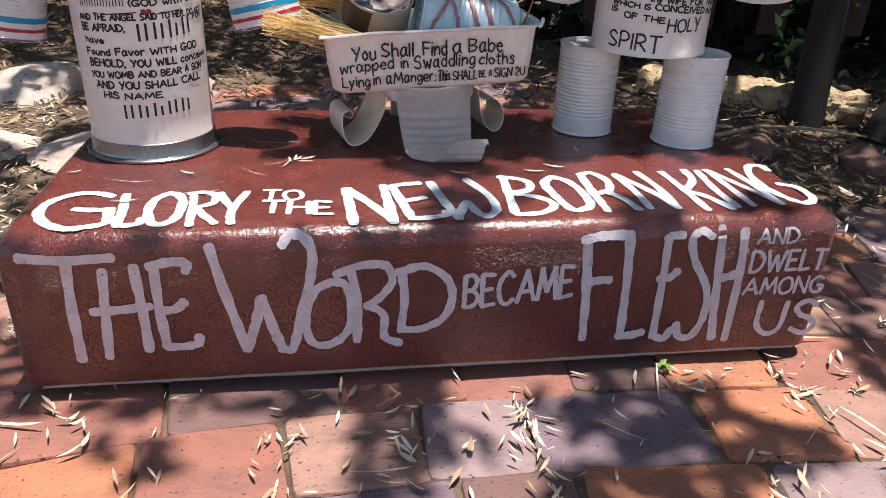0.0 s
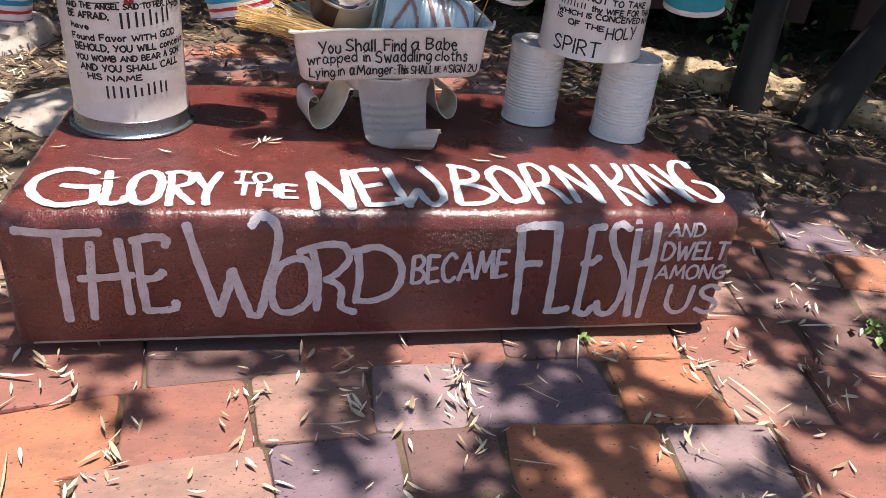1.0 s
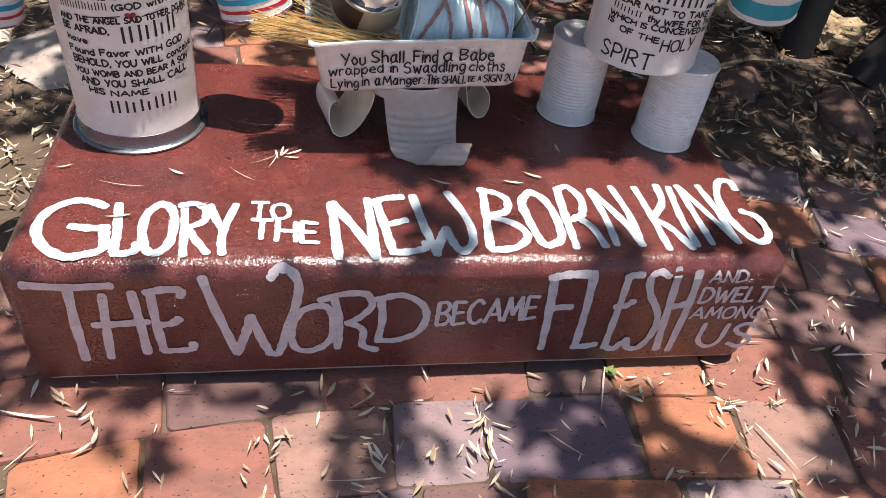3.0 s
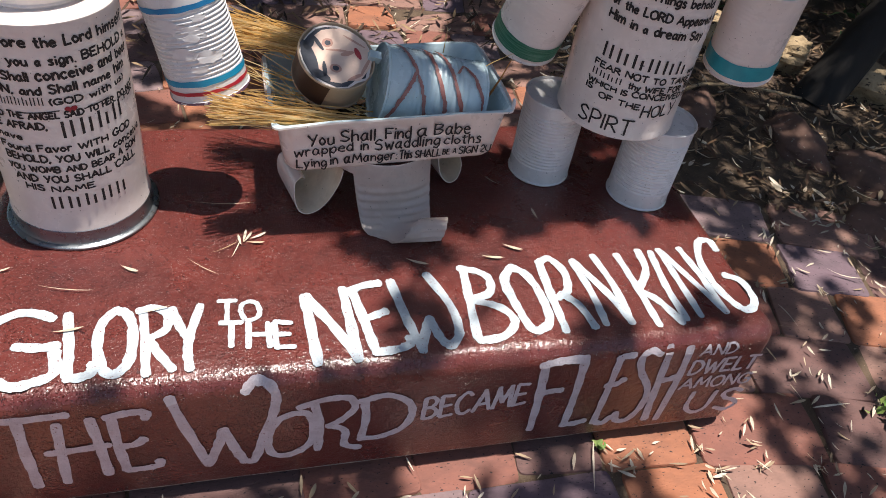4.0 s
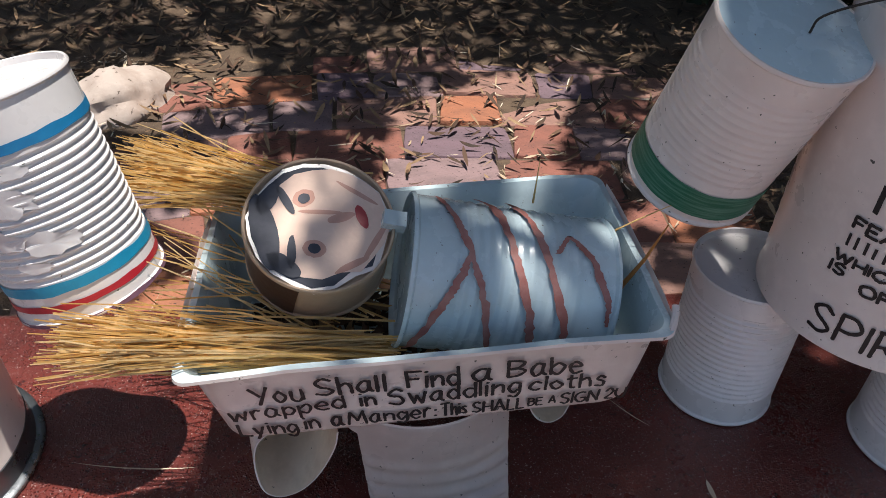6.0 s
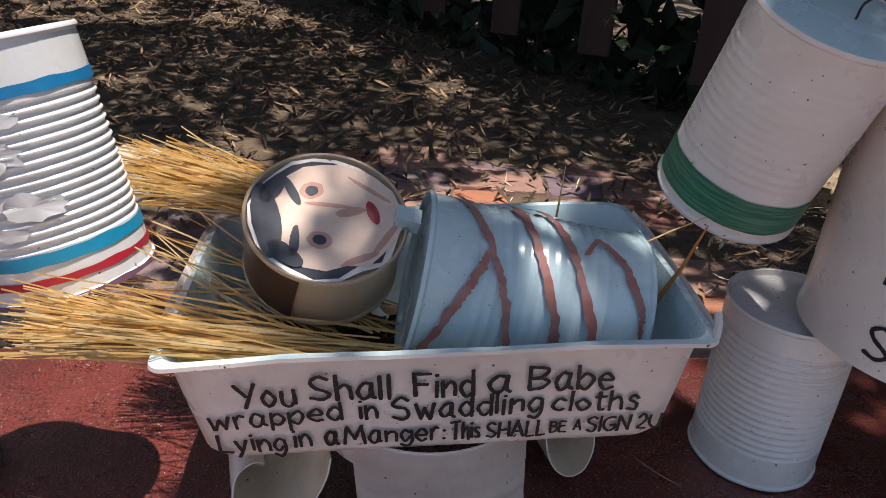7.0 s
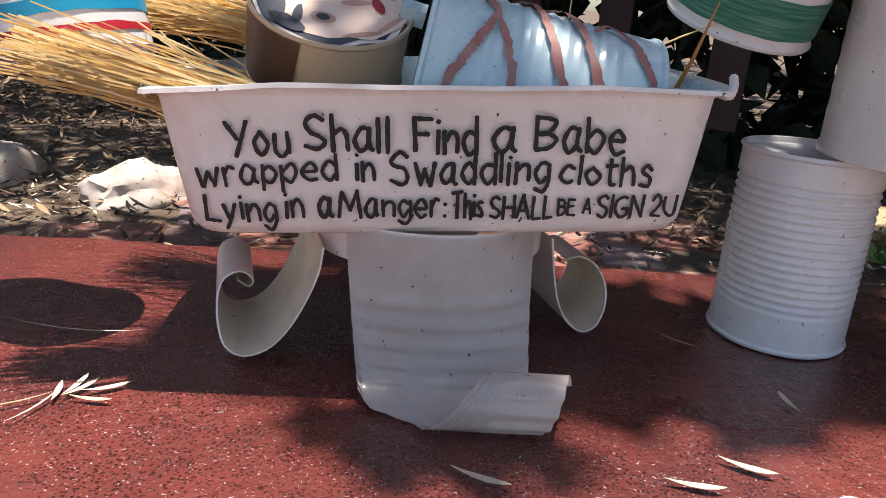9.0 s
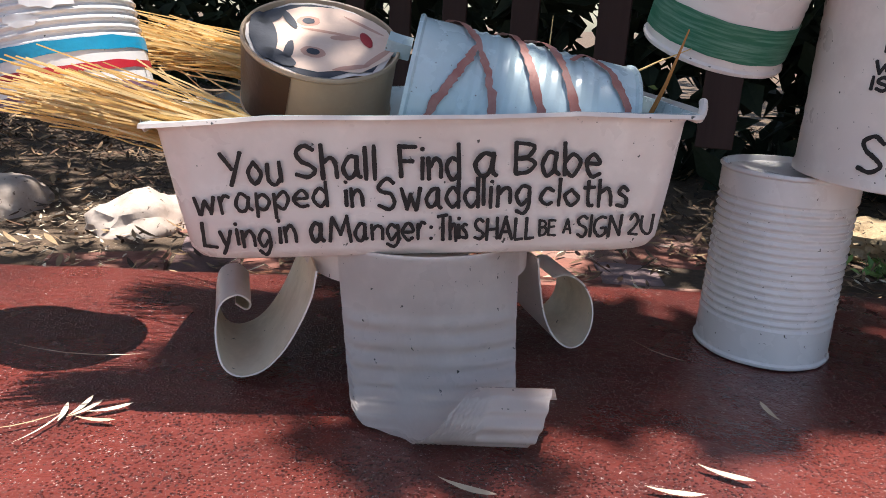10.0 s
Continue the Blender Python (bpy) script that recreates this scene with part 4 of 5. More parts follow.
def build_pan():
    pan = thing("enamel_pan", "white enamel loaf pan lettered in black, pale blue inside", "pan")
    bm = bmesh.new()
    H = 0.089
    outer = [(0.118, 0.054, 0.020, 0.000, 0), (0.137, 0.067, 0.022, 0.000, 0), (0.1440, 0.0745, 0.022, 0.003, 0), (0.1475, 0.078, 0.022, 0.009, 0),
             (0.1515, 0.0845, 0.022, 0.043, 0), (0.1545, 0.0905, 0.018, H - 0.006, 0.001), (0.1555, 0.0930, 0.016, H - 0.002, 0.002), (0.1595, 0.0965, 0.013, H, 0.003), (0.1610, 0.0978, 0.012, H - 0.001, 0.003),
             (0.1605, 0.0973, 0.012, H + 0.0014, 0.003), (0.1555, 0.0925, 0.014, H + 0.0010, 0.002)]
    inner = [(0.1515, 0.0880, 0.018, H - 0.010, 0.001), (0.1480, 0.0825, 0.022, 0.043, 0), (0.1430, 0.075, 0.022, 0.012, 0), (0.134, 0.067, 0.022, 0.005, 0), (0.110, 0.045, 0.02, 0.004, 0)]
    rings = []
    for k, row in enumerate(outer + inner):
        ring = [bm.verts.new((x + 0.0008 * noise.noise((x * 30, y * 30, z * 30)), y + 0.0005 * noise.noise((x * 22, z * 30, 4)), z + (0.0016 * noise.noise((x * 20, y * 20, 9)) if 5 < k < 12 else 0))) for x, y, z in rounded_loop(*row)]
        rings.append(ring)
    bm.faces.new(rings[0][::-1])
    for k, (a, b) in enumerate(zip(rings, rings[1:])):
        for j in range(len(a)):
            j2 = (j + 1) % len(a)
            f = bm.faces.new((a[j], a[j2], b[j2], b[j]))
            f.material_index = 1 if k >= len(outer) - 2 else 0
    f = bm.faces.new(rings[-1])
    f.material_index = 1
    part("body", bm, [can_white, baby_blue], pan, "", PAN)
    # end lips turned out at both ends
    for s in (1, -1):
        bm = bmesh.new()
        rows = []
        for k in range(9):
            y = -0.080 + 0.16 * k / 8
            edge = 0.009 * (1 - 0.55 * (2 * k / 8 - 1) ** 4)
            rows.append([bm.verts.new((s * (0.1600 + 0.4 * edge * q), y, H - 0.006 + 0.002 * q + (0.004 if q == 1 else 0) - (0.0022 if low else 0))) for q, low in ((0, 0), (0.6, 0), (1, 0), (1, 1), (0.6, 1), (0, 1))])
        for a, b in zip(rows, rows[1:]):
            for j in range(6):
                bm.faces.new((a[j], a[(j + 1) % 6], b[(j + 1) % 6], b[j]))
        bm.faces.new(rows[0])
        bm.faces.new(rows[-1][::-1])
        bmesh.ops.recalc_face_normals(bm, faces=bm.faces)
        part("lip", bm, can_white, pan, "", PAN)
    part("lip", tube([(0.1560, -0.0920, H - 0.004), (0.1600, -0.0860, H - 0.002), (0.1630, -0.0800, H + 0.001), (0.1645, -0.0750, H + 0.004)], 0.0026, 8), can_white, pan, "corner of the rim rolled into a small spout", PAN)

    def wall(u, v):
        # outer front wall leans forward towards the rim; u, v in the pan's own measure
        return tuple(PAN @ Vector((u, -(0.0787 + 0.178 * (v - 0.009)) - 0.0012, v)))

    for text, u0, u1, v0, v1, rise in (("You", -0.1175, -0.0819, 0.0500, 0.0710, 0), ("Shall", -0.0756, -0.0284, 0.0520, 0.0749, 0), ("Find", -0.0161, 0.0204, 0.0511, 0.0735, 0), ("a", 0.0273, 0.0423, 0.0522, 0.0683, 0), ("Babe", 0.0505, 0.1030, 0.0529, 0.0748, -0.001),
                                  ("wrapped", -0.1361, -0.0570, 0.0270, 0.0500, 0.004), ("in", -0.0481, -0.0365, 0.0344, 0.0527, 0), ("Swaddling", -0.0294, 0.0621, 0.0268, 0.0535, 0.001), ("cloths", 0.0667, 0.1208, 0.0326, 0.0523, -0.001),
                                  ("Lying", -0.1343, -0.0925, 0.0066, 0.0301, -0.001), ("in", -0.0888, -0.0771, 0.0126, 0.0293, 0), ("a", -0.0707, -0.0605, 0.0125, 0.0270, 0), ("Manger:", -0.0589, 0.0040, 0.0081, 0.0310, 0), ("This", 0.0056, 0.0252, 0.0122, 0.0299, 0), ("SHALL", 0.0279, 0.0657, 0.0111, 0.0274, 0.001),
                                  ("BE", 0.0673, 0.0788, 0.0139, 0.0256, 0), ("A", 0.0821, 0.0881, 0.0146, 0.0256, 0), ("SIGN", 0.0904, 0.1187, 0.0123, 0.0277, 0), ("2U", 0.1220, 0.1381, 0.0130, 0.0280, 0)):
        lettering(text, u0, u1, v0, v1, wall, ink, pan, 0.82, rise=rise, rough=0.09)
    return pan


build_pan()


def ribbon(path, width_dirs, widths, thick=0.0012, ripple=0.0):
    """A strip of tin that follows path; width_dirs and widths give its cross direction and half width at each point."""
    bm = bmesh.new()
    rows = []
    n = len(path)
    for k in range(n):
        p, w = Vector(path[k]), Vector(width_dirs[k]).normalized()
        d = (Vector(path[min(k + 1, n - 1)]) - Vector(path[max(k - 1, 0)])).normalized()
        out = d.cross(w).normalized()
        off = ripple * math.sin(k * 1.9)
        row = []
        for s in (-1, -0.5, 0, 0.5, 1):
            row.append(bm.verts.new(p + w * widths[k] * s + out * off))
        for s in (1, 0.5, 0, -0.5, -1):
            row.append(bm.verts.new(p + w * widths[k] * s + out * (off - thick)))
        rows.append(row)
    for a, b in zip(rows, rows[1:]):
        for j in range(10):
            f = bm.faces.new((a[j], a[(j + 1) % 10], b[(j + 1) % 10], b[j]))
            f.material_index = 0 if j < 4 else 1
    bm.faces.new(rows[0][::-1])
    bm.faces.new(rows[-1])
    bmesh.ops.recalc_face_normals(bm, faces=bm.faces)
    return bm


def build_pedestal():
    """Can under the pan, slit into strips that are bent out and curled."""
    ped = thing("cut_can_stand", "white tin can stand slit into strips that curl outward", "can stand")
    cx, cy, r = -0.027, 0.350, 0.079
    part("collar", lathe([(r - 0.0014, 0.298), (r, 0.298), (r, 0.306), (r, 0.3215), (r - 0.0014, 0.3215), (r - 0.0014, 0.299)], 60), [can_white], ped, "", pose(cx, cy, 0))

    def strip(azimuth, profile, w0, w1, w2, name, shift=0.0, mats=(can_white, bare_tin), ripple=0.0):
        a = radians(azimuth)
        out, side = Vector((math.sin(a), -math.cos(a), 0)), Vector((math.cos(a), math.sin(a), 0))
        path, dirs, widths = [], [], []
        for k, (d, z) in enumerate(profile):
            t = k / (len(profile) - 1)
            path.append(Vector((cx, cy, 0)) + out * d + Vector((0, 0, z)) + side * shift * t * t)
            dirs.append(side + out * 0.0)
            widths.append(w0 + (w1 - w0) * min(1, t * 2) + (w2 - w1) * max(0, t * 2 - 1))
        part(name, ribbon(path, dirs, widths, ripple=ripple), list(mats), ped, "curled tin strip")

    def curl(d0, z0, run, drop, rad, turns, n=22, grow=0.0):
        """Side view of a strip that drops and runs out, then rolls up."""
        pts = [(d0, z0)]
        for k in range(1, 13):
            t = k / 12
            pts.append((d0 + run * t ** 1.7, z0 - drop * (1 - (1 - t) ** 1.5)))
        ex, ez = pts[-1]
        for k in range(1, n + 1):
            a = -90 + 360 * turns * k / n
            q = rad * (1 - 0.62 * (k / n) ** 1.3)
            pts.append((ex + q * math.cos(radians(a)), ez + rad + q * math.sin(radians(a)) - (rad - q) * 0.4))
        return pts

    # broad front tongue: hangs to the block, its right half rolled forward and up
    def tongue():
        bm = bmesh.new()
        nu, nv, R = 35, 130, 0.0185
        grid = []
        for a in range(nu):
            u = -1 + 2 * a / (nu - 1)
            hang = 0.112 * (1 - 0.25 * (1 - math.sqrt(max(0.0, 1 - max(0.0, (-0.05 - u) / 0.95) ** 2))))
            roll = 4.5 * max(0.0, min(1.0, (u + 0.45) / 0.75)) * R
            row = []
            for b in range(nv):
                q = (hang + roll) * b / (nv - 1)
                t = min(1.0, q / 0.112)
                d, z = 0.003 + 0.044 * t ** 2.2, 0.3200 - 0.0960 * math.sin(t * math.pi / 2) ** 0.97
                w = 0.0590 - 0.010 * t
                x = -0.018 + w * u + 0.008 * t
                if q > 0.112:
                    th = (q - 0.112) / R
                    rr = R * (1 - 0.03 * th)
                    d += rr * math.sin(th)
                    z += rr * (1 - math.cos(th))
                    x += 0.0050 * th
                y = cy - math.sqrt(max(0.0, (r + 0.001) ** 2 - (x - cx) ** 2)) * (1 - t) - (r + 0.001) * t - d + 0.003
                y += 0.0012 * math.sin(q * 560) * max(0.15, min(1.0, (q - 0.022) / 0.012))
                row.append(bm.verts.new((x, y, max(z, BLOCK_H + 0.0015))))
            grid.append(row)
        for a in range(nu - 1):
            for b in range(nv - 1):
                bm.faces.new((grid[a][b], grid[a + 1][b], grid[a + 1][b + 1], grid[a][b + 1]))
        bmesh.ops.solidify(bm, geom=bm.faces[:], thickness=0.0010)
        return bm

    part("front_strip", tongue(), [can_white], ped, "broad white tin strip with a rolled tip")
    left_roll = [(0.077, 0.306), (0.080, 0.288), (0.088, 0.268), (0.098, 0.250), (0.110, 0.237), (0.124, 0.232), (0.134, 0.237), (0.138, 0.250), (0.138, 0.266), (0.134, 0.276), (0.124, 0.278), (0.117, 0.270), (0.119, 0.263), (0.126, 0.265)]
    right_roll = [(0.077, 0.306), (0.081, 0.285), (0.087, 0.262), (0.097, 0.244), (0.110, 0.234), (0.122, 0.236), (0.130, 0.248), (0.131, 0.263), (0.125, 0.276), (0.115, 0.281), (0.107, 0.277)]
    soft = lambda pts: [(p.x, p.y) for p in smooth_line([(d, z, 0) for d, z in pts], 4)]
    strip(-76, soft(left_roll), 0.050, 0.042, 0.026, "side_strip", -0.034, (bare_tin, can_white))
    strip(104, soft(right_roll), 0.042, 0.038, 0.022, "side_strip", 0.016, (bare_tin, can_white))
    strip(180, curl(r - 0.002, 0.306, 0.036, 0.0800, 0.024, 0.8, 36), 0.045, 0.040, 0.030, "back_strip", 0.0, (bare_tin, can_white))
    return ped


build_pedestal()


# ---- the swaddled figure in the pan ----
def build_baby():
    fig = thing("can_doll", "pale blue can with painted red-brown bands and a tan lidded can", "can doll")
    low, high, r = Vector((-0.040, 0.344, 0.4085)), Vector((0.102, 0.3425, 0.382)), 0.0545
    m = axis_pose(low, high)
    hh = (high - low).length
    body = part("body_can", lathe(can_profile(r, hh, (0.20, 0.84, 12), 0.0010, 0.0018), 60), baby_blue, fig, "", m)
    back = m.inverted()
    along = (high - low).normalized()
    front = (Vector((0, -1, 0)) - along * -along.y).normalized()
    above = along.cross(-front).normalized()

    def on_can(x, ang):
        # x along the can, ang round it: 0 faces the front, 90 the top
        a = radians(ang)
        return low + along * x + (r + 0.0022) * (front * math.cos(a) + above * math.sin(a))

    def stripe(pts, width):
        verts, faces = [], []
        fine = []
        for (xa, aa), (xb, ab) in zip(pts, pts[1:]):
            for k in range(14):
                fine.append((xa + (xb - xa) * k / 14 + 0.0012 * noise.noise((aa + k * 0.3, xa * 90, 1)), aa + (ab - aa) * k / 14))
        fine.append(pts[-1])
        n = len(fine)
        for k, (x, a) in enumerate(fine):
            w = width * 0.68 * (0.55 + 0.7 * math.sin(math.pi * min(1, (k + 1) / n)) ** 0.5) * (1 + 0.5 * noise.noise((x * 90, a * 0.06, 3)))
            verts += [tuple(back @ on_can(x - w * (1 + 0.7 * noise.noise((k * 0.7, x * 40, 1))), a)), tuple(back @ on_can(x + w * (1 + 0.7 * noise.noise((k * 0.7, x * 40, 6))), a))]
        for k in range(n - 1):
            faces.append((2 * k, 2 * k + 1, 2 * k + 3, 2 * k + 2))
        raw("painted_stripe", verts, faces, swaddle, body, "red-brown brushed stripe")

    stripe([(0.016, 108), (0.028, 80), (0.039, 54), (0.0507, 23), (0.0654, -35)], 0.0032)
    stripe([(0.044, 118), (0.056, 100), (0.070, 51), (0.0846, 11), (0.0908, -28)], 0.0037)
    stripe([(0.068, 120), (0.080, 90), (0.0937, 49), (0.110, 6), (0.1125, -25)], 0.0037)
    stripe([(0.0975, 62), (0.107, 78), (0.123, 60), (0.135, 32), (0.1375, 15)], 0.0032)
    stripe([(0.039, 54), (0.030, 32), (0.020, 10), (0.006, -33)], 0.0033)
    stripe([(0.050, -34), (0.058, -24)], 0.0026)
    n = Vector((0.13, -0.45, 0.88)).normalized()
    top = Vector((-0.0948, 0.3514, 0.446))
    rr, depth = 0.0508, 0.052
    hm = axis_pose(top - n * depth, top)
    head = part("head_can", lathe(can_profile(rr, depth, (0.3, 0.7, 1), 0.0002, 0.0016), 60), tan_paint, fig, "shallow tan painted can with dark brown side", hm)
    part("side_patch", side_patch(rr, -160, -30, 0.003, depth - 0.004, 0.001), umber, head, "dark brown painted side")

    def patch(cx, cy, w, h, spin, mat, z=0.0):
        verts = [(cx, cy, depth - 0.0022 + z)]
        for k in range(20):
            s = 2 * math.pi * k / 20
            q = 1 + 0.12 * noise.noise((math.cos(s) * 2 + cx * 99, math.sin(s) * 2, cy * 99))
            x, y = w * q * math.cos(s), h * q * math.sin(s)
            verts.append((cx + x * math.cos(spin) - y * math.sin(spin), cy + x * math.sin(spin) + y * math.cos(spin), depth - 0.0022 + z))
        raw("painted_blot", verts, [(0, k + 1, (k + 1) % 20 + 1) for k in range(20)], mat, head, smooth=False)

    patch(0.0, 0.0, rr * 0.965, rr * 0.965, 0, can_white, 0.0)
    patch(-rr * 0.03, 0.0, rr * 0.90, rr * 0.90, 0, slate, 0.0004)
    patch(rr * 0.10, 0.0, rr * 0.83, rr * 0.84, 0, tan_light, 0.0008)
    for x, y, w, h, spin, mat in ((-0.74, 0.02, 0.17, 0.58, 0.0, slate), (-0.60, 0.50, 0.12, 0.26, -0.7, slate), (-0.60, -0.50, 0.12, 0.26, 0.7, slate), (0.62, 0.34, 0.34, 0.035, -0.80, rosy), (0.66, -0.44, 0.34, 0.045, 0.80, rosy), (0.28, -0.70, 0.26, 0.05, 0.25, rosy), (0.05, 0.16, 0.30, 0.035, -0.25, rosy), (-0.12, 0.42, 0.16, 0.13, 0.3, rosy), (-0.16, -0.36, 0.16, 0.13, -0.3, rosy),
                                  (0.30, 0.02, 0.20, 0.07, 0.1, rosy), (-0.12, 0.41, 0.085, 0.075, 0.3, slate), (-0.16, -0.36, 0.085, 0.075, -0.3, slate),
                                  (-0.37, 0.44, 0.06, 0.24, 0.25, slate), (-0.46, -0.34, 0.06, 0.24, -0.25, slate), (0.58, -0.03, 0.075, 0.19, 0.1, heart_red)):
        patch(rr * x, rr * y, rr * w, rr * h, spin, mat, 0.0010 if mat is rosy else 0.0014)
    part("strap", tube([(-0.052, 0.356, 0.444), (-0.045, 0.356, 0.442), (-0.036, 0.356, 0.440)], 0.008, 4), baby_blue, fig, "short pale blue strap")
    return fig


build_baby()


def straw_bundle(name, label, tips, root, count, spread_tip, spread_root, seed):
    """Broom straws that fan out from root to tips."""
    rnd = random.Random(seed)
    bm = bmesh.new()
    tips, root = Vector(tips), Vector(root)
    for k in range(count):
        a = root + Vector((rnd.uniform(-0.05, 0.05), rnd.gauss(0, spread_root[0]), rnd.gauss(0, spread_root[1])))
        b = tips + Vector((rnd.uniform(-0.022, 0.03), rnd.gauss(0, spread_tip[0]), rnd.gauss(0, spread_tip[1])))
        mid = (a + b) / 2 + Vector((0, rnd.gauss(0, 0.003), rnd.gauss(0.002, 0.0025)))
        tube([a, (a + mid) / 2 + Vector((0, 0, 0.001)), mid, (mid + b) / 2 + Vector((0, 0, rnd.uniform(-0.001, 0.002))), b], rnd.uniform(0.0006, 0.0011), 3, bm, 0.6)
    return tagged(part(name, bm, straw_mat), label, "straw", kind="stuff")


straw_bundle("straw_bundle", "golden broom straw bundle lying over the pan rim", (-0.243, 0.277, 0.411), (-0.085, 0.308, 0.366), 290, (0.0135, 0.0068), (0.009, 0.004), 3)
straw_bundle("straw_bundle", "golden broom straw bundle at the back of the pan", (-0.242, 0.452, 0.434), (-0.105, 0.428, 0.412), 260, (0.022, 0.009), (0.012, 0.006), 4)
straw_bundle("straw_bundle", "loose broom straws crossed in the pan", (-0.235, 0.395, 0.410), (-0.09, 0.345, 0.360), 26, (0.05, 0.012), (0.03, 0.008), 5)
# crumbs for the dirt, strewn dark and dense to imitate the pan's shadow too
def pan_shade_debris():
    verts, faces = [], []
    rnd = random.Random(44)
    for k in range(420):
        p = PAN @ Vector((rnd.uniform(-0.135, 0.02), rnd.uniform(-0.06, 0.06), rnd.uniform(0.007, 0.020)))
        length = rnd.uniform(0.012, 0.035)
        leaf_faces(verts, faces, p, rnd.uniform(0, 6.3), length, length * rnd.uniform(0.15, 0.4), rnd.uniform(-0.3, 0.8), rnd.uniform(0, 0.4), rnd.uniform(-0.5, 0.5))
    return tagged(raw("leaf_litter", verts, faces, shaded_mulch), "dry leaf crumbs in the enamel pan, kept dark for its inner shadow", "leaves", kind="stuff")


for k, (a, b, c) in enumerate((((0.118, 0.330, 0.395), (0.128, 0.322, 0.428), (0.136, 0.316, 0.462)), ((0.100, 0.350, 0.425), (0.130, 0.353, 0.440), (0.158, 0.356, 0.452)), ((0.062, 0.392, 0.430), (0.063, 0.393, 0.447), (0.064, 0.394, 0.467)))):
    tagged(part("straw", tube([a, b, c], 0.0021 if k == 0 else 0.0010, 5, None, 0.25), orange_blade if k == 0 else straw_mat), "single loose broom straw in the pan", "straw", "loose straws")


# ---- dry leaves ----
def leaf_faces(verts, faces, at, yaw, length, width, curl, tilt=0.0, roll=0.0):
    """One narrow dry leaf or seed blade, bent along its length."""
    ca, sa = math.cos(yaw), math.sin(yaw)
    i = len(verts)
    for s, w in ((-0.5, 0.06), (-0.30, 0.45), (-0.08, 0.85), (0.15, 1.0), (0.36, 0.70), (0.5, 0.08)):
        for e in (-1, 1):
            x, y = s * length, e * w * width / 2
            z = curl * (s * s * 4) * length * 0.25 + tilt * (s + 0.5) * length + roll * y
            verts.append((at[0] + ca * x - sa * y, at[1] + sa * x + ca * y, at[2] + z))
    for k in range(5):
        faces.append((i + 2 * k, i + 2 * k + 1, i + 2 * k + 3, i + 2 * k + 2))


def scatter(name, label, count, region, mat, seed, size, keep=lambda x, y, q: True, top=0.003, tilt=0.25):
    rnd = random.Random(seed)
    verts, faces = [], []
    x0, x1, y0, y1 = region
    made = 0
    for k in range(count * 12):
        x, y = rnd.uniform(x0, x1), rnd.uniform(y0, y1)
        if (XL - 0.01 < x < XR + 0.01 and -0.005 < y < YB + 0.01) or not keep(x, y, rnd.random()):
            continue
        length = rnd.uniform(*size)
        z = max(0.0, ground_height(x, y)) + top + rnd.random() * 0.004
        leaf_faces(verts, faces, (x, y, z), rnd.uniform(0, 6.3), length, length * (rnd.uniform(0.03, 0.05) if name == "twigs" else rnd.uniform(0.13, 0.24)), rnd.uniform(-0.2, 0.45), rnd.uniform(0, tilt), rnd.uniform(-0.5, 0.5))
        made += 1
        if made >= count:
            break
    return tagged(raw(name, verts, faces, mat), label, "leaves", kind="stuff")


def clumped(x, y, q):
    return q < 0.08 + 0.9 * max(0, noise.noise((x * 4.5, y * 4.5, 5.0))) + 0.5 * max(0, noise.noise((x * 12, y * 12, 15.0)))


pan_shade_debris()


def paving_plan():
    """Where each paver lies: bowed courses of whole, middling and half bricks. Gives distance, place, turn, size and tone."""
    rnd = random.Random(17)
    sizes = {"w": 0.222, "h": 0.131, "m": 0.158}
    spots = []
    for row in range(-7, 16):
        x, order, tones = ROWS_SET.get(row, (-2.2 + rnd.uniform(0, 0.2), "", ""))
        k = 0
        while x < 2.3:
            kind = order[k] if k < len(order) else rnd.choice("wwmhw")
            tone = tones[k] if k < len(tones) else rnd.choice("oprkmdrrk")
            c = x + sizes[kind] / 2
            off = max(-1.1, min(1.1, c - 0.08))
            y = ROW0 + 0.137 * row - 0.17 * off * off
            k += 1
            x += sizes[kind] + rnd.uniform(-0.002, 0.004)
            if XL + 0.12 < c < XR - 0.12 and 0.12 < y < YB - 0.1:
                continue
            if y > 1.72 + 0.12 * math.sin(c * 3) or (c < -0.62 and y > 0.22) or (c > 0.56 and y > 0.66 - 0.42 * (c - 0.60)):
                continue
            spots.append((math.hypot(c, y + 0.15), c, y, math.degrees(math.atan(-0.34 * off)), kind, tone))
    spots.sort()
    return spots


ROW0 = -0.115
# start, sizes and tones of the courses by the block's front
ROWS_SET = {0: (-1.000, "wwmmmhwmmwwhwm", "rkorkmpokrrdkr"), 1: (-1.060, "wwwwmmhmwhwmw", "krrdrrdordkrd"), -1: (-0.870, "wwwmhwmwhwmww", "rokpdomrrkrdk")}
SPOTS = paving_plan()


